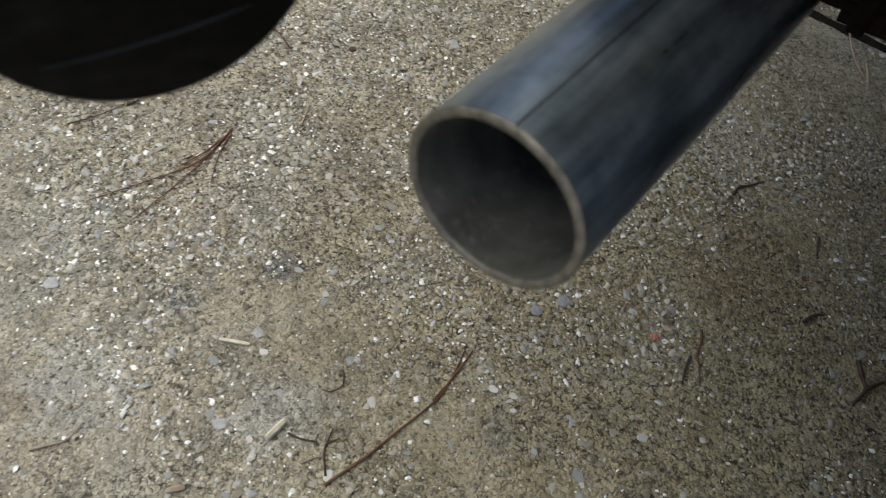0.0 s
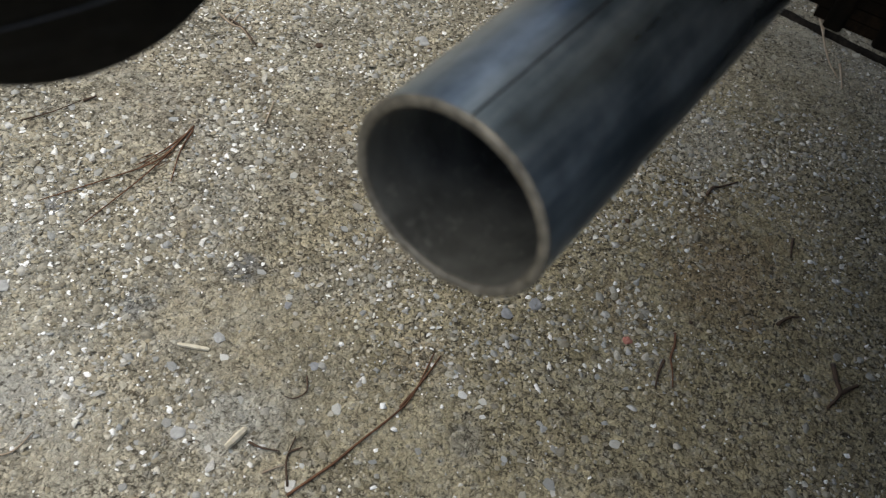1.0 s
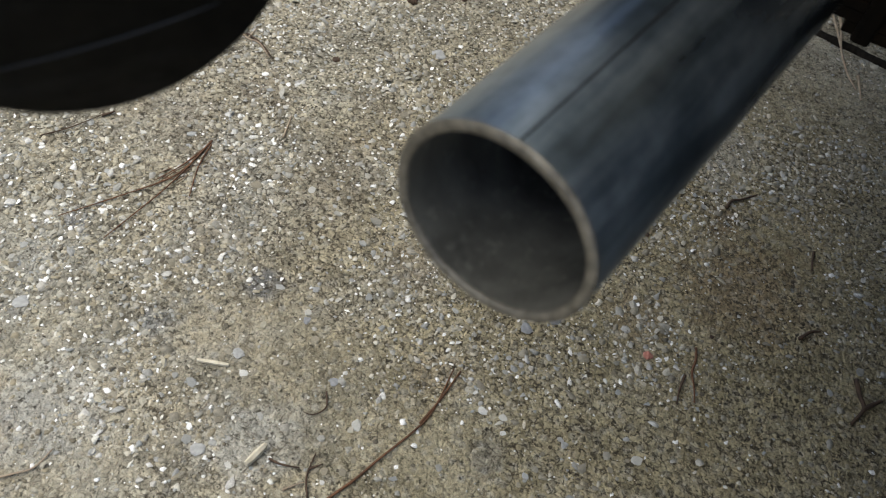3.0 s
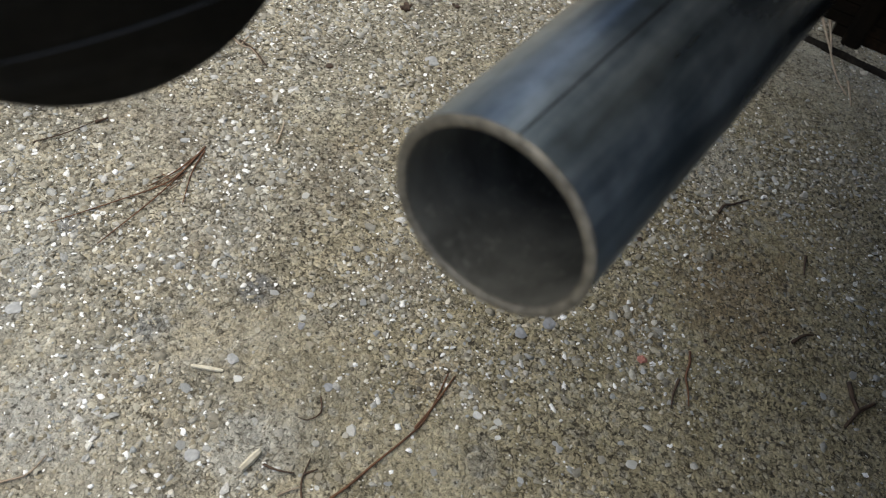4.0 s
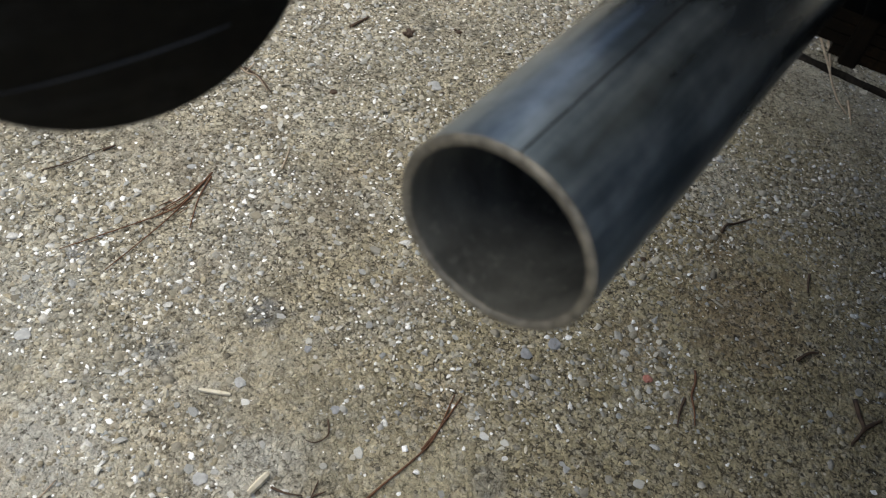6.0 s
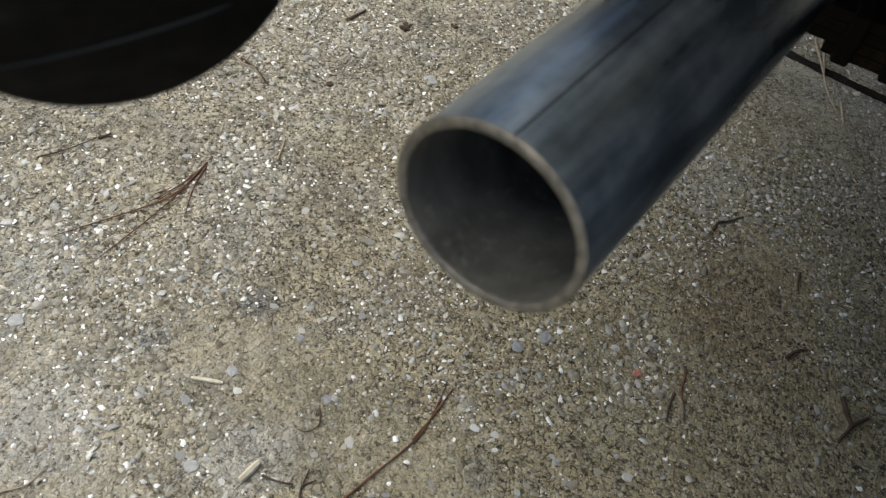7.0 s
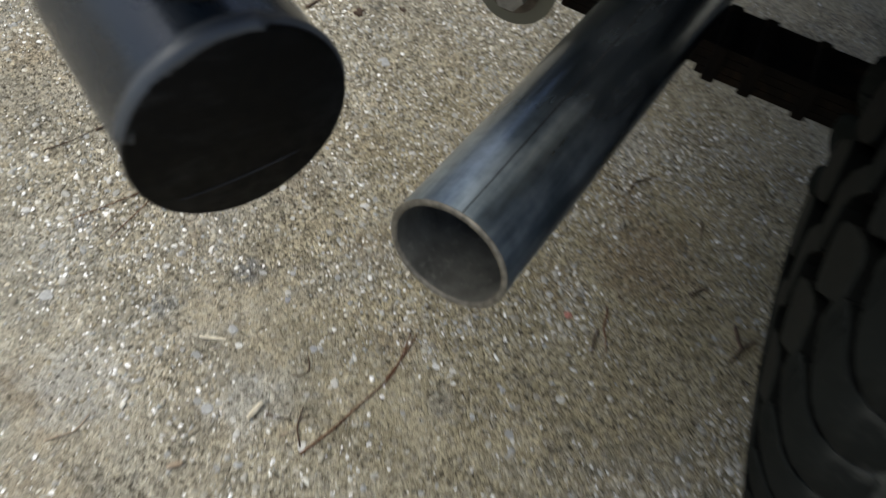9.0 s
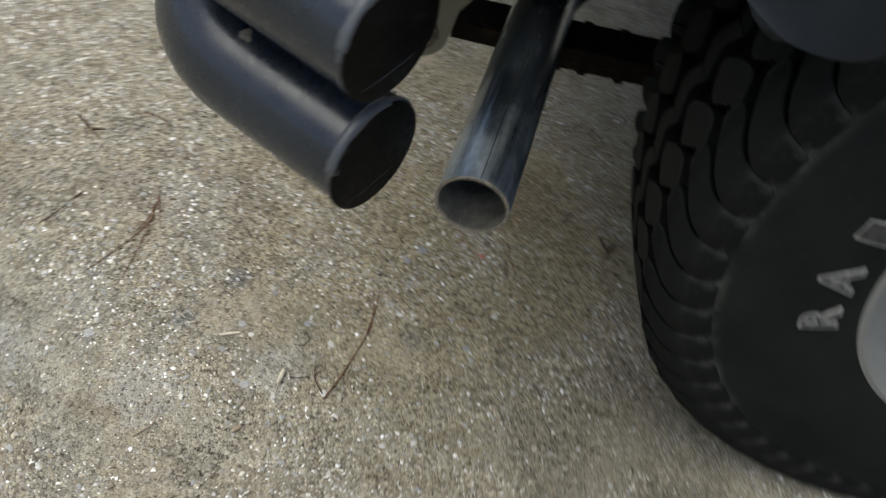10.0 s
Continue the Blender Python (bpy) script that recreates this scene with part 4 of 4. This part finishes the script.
litter("curled_sprig", [[(-0.6390, -0.0350), (-0.6330, -0.0450), (-0.6370, -0.0540), (-0.6440, -0.0560)]], 0.0007, TWIG, "tan curled dry stem on concrete", "sprig")
litter("twig", [[(-0.427, 0.144), (-0.424, 0.134), (-0.423, 0.121), (-0.418, 0.11), (-0.414, 0.098)]], 0.0012, NEEDLE, "thin reddish dry twig on concrete", "twig")
litter("twig", [[(-0.427, 0.116), (-0.427, 0.103), (-0.425, 0.09)]], 0.0012, TWIG, "short dark dry twig on concrete", "twig")
litter("curled_twig", [[(-0.4470, 0.3000), (-0.4450, 0.3110), (-0.4380, 0.3180), (-0.4270, 0.3320)]], 0.0015, TWIG, "dark curled twig on concrete", "twig")
litter("forked_twig", [[(-0.3100, 0.1870), (-0.3050, 0.1740), (-0.3000, 0.1640), (-0.3060, 0.1460)], [(-0.3000, 0.1640), (-0.2950, 0.1710), (-0.2890, 0.1790)]], 0.0020, TWIG, "dark forked dry twig on concrete", "twig", taper=0.6)
litter("curled_twig", [[(-0.3580, 0.1990), (-0.3510, 0.2110), (-0.3440, 0.2160)]], 0.0016, TWIG, "brown bent bit of twig on concrete", "twig")
litter("twig", [[(-0.3670, 0.2960), (-0.3660, 0.2850), (-0.3640, 0.2740)]], 0.0013, TWIG, "short dark upright-grained twig on concrete", "twig")
litter("straw", [[(-0.4260, 0.6660), (-0.4180, 0.6430), (-0.4070, 0.6130), (-0.3990, 0.5870), (-0.3880, 0.5600), (-0.3760, 0.5410)],
                 [(-0.4180, 0.6700), (-0.4100, 0.6360), (-0.4040, 0.6040), (-0.3980, 0.5850)]], 0.0017, STRAW, "pale dry grass straw across the concrete joint", "straw", lift=0.003)
litter("twig", [[(-0.4120, 0.6490), (-0.4050, 0.6540), (-0.3990, 0.6630)]], 0.0012, TWIG, "short dark dry twig beside the joint", "twig")
litter("straw", [[(-0.3780, 0.5680), (-0.3730, 0.5490), (-0.3680, 0.5290)]], 0.0016, STRAW, "short pale dry straw on concrete", "straw")
litter("twig", [[(-0.8990, 0.2390), (-0.8860, 0.2370), (-0.8730, 0.2320), (-0.8600, 0.2240)]], 0.0012, TWIG, "thin dark bent twig on concrete", "twig")
litter("twig", [[(-0.8540, 0.3550), (-0.8510, 0.3680), (-0.8480, 0.3810)]], 0.0020, TWIG, "dark stubby bit of twig on concrete", "twig")
litter("twig", [[(-0.7970, 0.1470), (-0.8020, 0.1620), (-0.8060, 0.1730)]], 0.0010, STRAW, "thin tan bit of twig on concrete", "twig")
litter("forked_twig", [[(-0.9700, 0.2110), (-0.9520, 0.1950), (-0.9340, 0.1780)], [(-0.9480, 0.1930), (-0.9340, 0.1960)], [(-0.9580, 0.2010), (-0.9500, 0.1780)]], 0.0018, TWIG, "dark forked twig on open concrete", "twig")
sliver("wood_chip", (-0.7250, -0.0610), (-0.7050, -0.0530), 0.0026, 0.0020, "thin pale split wood sliver on concrete")
sliver("wood_chip", (-0.6535, -0.1060), (-0.6505, -0.0885), 0.0042, 0.0045, "thick pale split wood sliver on concrete")
sliver("wood_chip", (-0.6850, -0.1670), (-0.6770, -0.1590), 0.0040, 0.0025, "small yellowish wood crumb on concrete", STRAW)
pebble(-0.4570, 0.1180, 0.0033, REDSTONE, "small round red stone on concrete", 0.7, 1)
for n, (x, y, s, mat, lab) in enumerate((
        (-0.5280, 0.1090, 0.0048, GREYSTONE, "flat bluish grey stone set in concrete"), (-0.5450, 0.0880, 0.0043, GREYSTONE, "flat bluish grey stone set in concrete"),
        (-0.8510, -0.0870, 0.0048, PALESTONE, "pale stone set in concrete"), (-0.7440, 0.3260, 0.0051, PALESTONE, "pale stone set in concrete"),
        (-0.7060, -0.0420, 0.0041, PALESTONE, "pale grey stone set in concrete"), (-0.6390, -0.0250, 0.0034, GREYSTONE, "bluish grey stone set in concrete"),
        (-0.6850, -0.1120, 0.0047, PALESTONE, "pale grey stone set in concrete"), (-0.6820, 0.0070, 0.0031, GREYSTONE, "grey stone set in concrete"))):
    pebble(x, y, s, mat, lab, 0.22, n + 2)
litter("leaf_litter", [[(-0.8060, 0.3770), (-0.7990, 0.3850)], [(-0.8050, 0.3870), (-0.7970, 0.3790)], [(-0.8010, 0.3770), (-0.8000, 0.3890)]], 0.0028, TWIG, "small dark crumb of dead leaf on concrete", "leaf litter")

litter("dry_stem", [[(-0.9110, 0.2400), (-0.8940, 0.2340), (-0.8820, 0.2350), (-0.8640, 0.2240)], [(-0.8940, 0.2340), (-0.8960, 0.2510)]], 0.0011, STRAW, "brown bent dry stem on gritty concrete", "sprig")
litter("needle_sheath", [[(-0.8460, 0.0500), (-0.8430, 0.0680), (-0.8370, 0.0810)], [(-0.8470, 0.0570), (-0.8360, 0.0620), (-0.8370, 0.0760)], [(-0.8500, 0.0670), (-0.8380, 0.0680), (-0.8340, 0.0880)], [(-0.8520, 0.0580), (-0.8460, 0.0720)], [(-0.8350, 0.0580), (-0.8320, 0.0720)]], 0.00038, NEEDLE, "reddish dry sheath at the base of pine needles", "pine needles")
pebble(-0.7620, 0.4180, 0.0028, TWIG, "dark crumb of dirt on concrete", 0.5, 2)
pebble(-0.7670, 0.4190, 0.0020, TWIG, "dark crumb of dirt on concrete", 0.5, 12)
pebble(-0.8150, 0.2600, 0.0032, TWIG, "dark crumb of dirt on concrete", 0.4, 2)
pebble(-0.4970, 0.2300, 0.0026, TWIG, "dark crumb of dirt on concrete", 0.5, 15)
pebble(-0.5050, 0.2210, 0.0016, TWIG, "dark crumb of dirt on concrete", 0.5, 10)
pebble(-0.7320, 0.3200, 0.0016, TWIG, "dark crumb of dirt on concrete", 0.5, 5)
pebble(-0.8690, 0.3820, 0.0016, TWIG, "dark crumb of dirt on concrete", 0.5, 0)
pebble(-0.4190, 0.1620, 0.0018, TWIG, "dark crumb of dirt on concrete", 0.4, 11)
pebble(-0.7620, 0.2330, 0.0019, PALESTONE, "pale stone set in concrete", 0.25, 13)
pebble(-0.7420, 0.3240, 0.0046, PALESTONE, "pale stone set in concrete", 0.25, 16)
pebble(-0.5340, 0.0580, 0.0022, PALESTONE, "pale stone set in concrete", 0.25, 12)
pebble(-0.4830, 0.0170, 0.0027, PALESTONE, "pale stone set in concrete", 0.25, 11)
pebble(-0.6910, 0.0330, 0.0026, PALESTONE, "pale stone set in concrete", 0.25, 13)
pebble(-0.4470, 0.0440, 0.0020, PALESTONE, "pale stone set in concrete", 0.25, 5)

build_aggregate()


def build_stones(count=290):
    """The larger stones that show singly in the concrete beside the exhaust, worn flush and of uneven outline."""
    rng = random.Random(11)
    kinds = []
    for k in range(14):
        bm = bmesh.new()
        bmesh.ops.create_icosphere(bm, subdivisions=1, radius=1.0)
        for v in bm.verts:
            v.co *= 1 + 0.45 * noise.noise(v.co * 1.3 + Vector((k * 5.3, 0, 0)))
            v.co.x *= 1.0 + 0.09 * (k % 6)
            v.co.z = min(v.co.z, 0.55) * 0.42
        me = bpy.data.meshes.new("stone")
        bm.to_mesh(me)
        bm.free()
        me.materials.append(LOOSE)
        kinds.append(me)
    made = 0
    while made < count:
        x, y = rng.uniform(-0.90, -0.30), rng.uniform(-0.16, 0.42)
        if rng.random() > 0.45 - 0.25 * min(1, max(0, (x + 0.62) / 0.2)) + 1.1 * noise.noise(Vector((x * 9, y * 9, 6.5))):
            continue
        size = min(0.0048, 0.0021 * math.exp(rng.gauss(0, 0.30)))
        ob = part("stone", rng.choice(kinds), ground)
        ob.matrix_local = ground.matrix_world.inverted() @ pose(x, y, size * 0.03, rng.gauss(0, 6), rng.gauss(0, 6), rng.uniform(0, 360)) @ Matrix.Diagonal((size, size, size * rng.uniform(0.7, 1.2), 1))
        made += 1


build_stones()
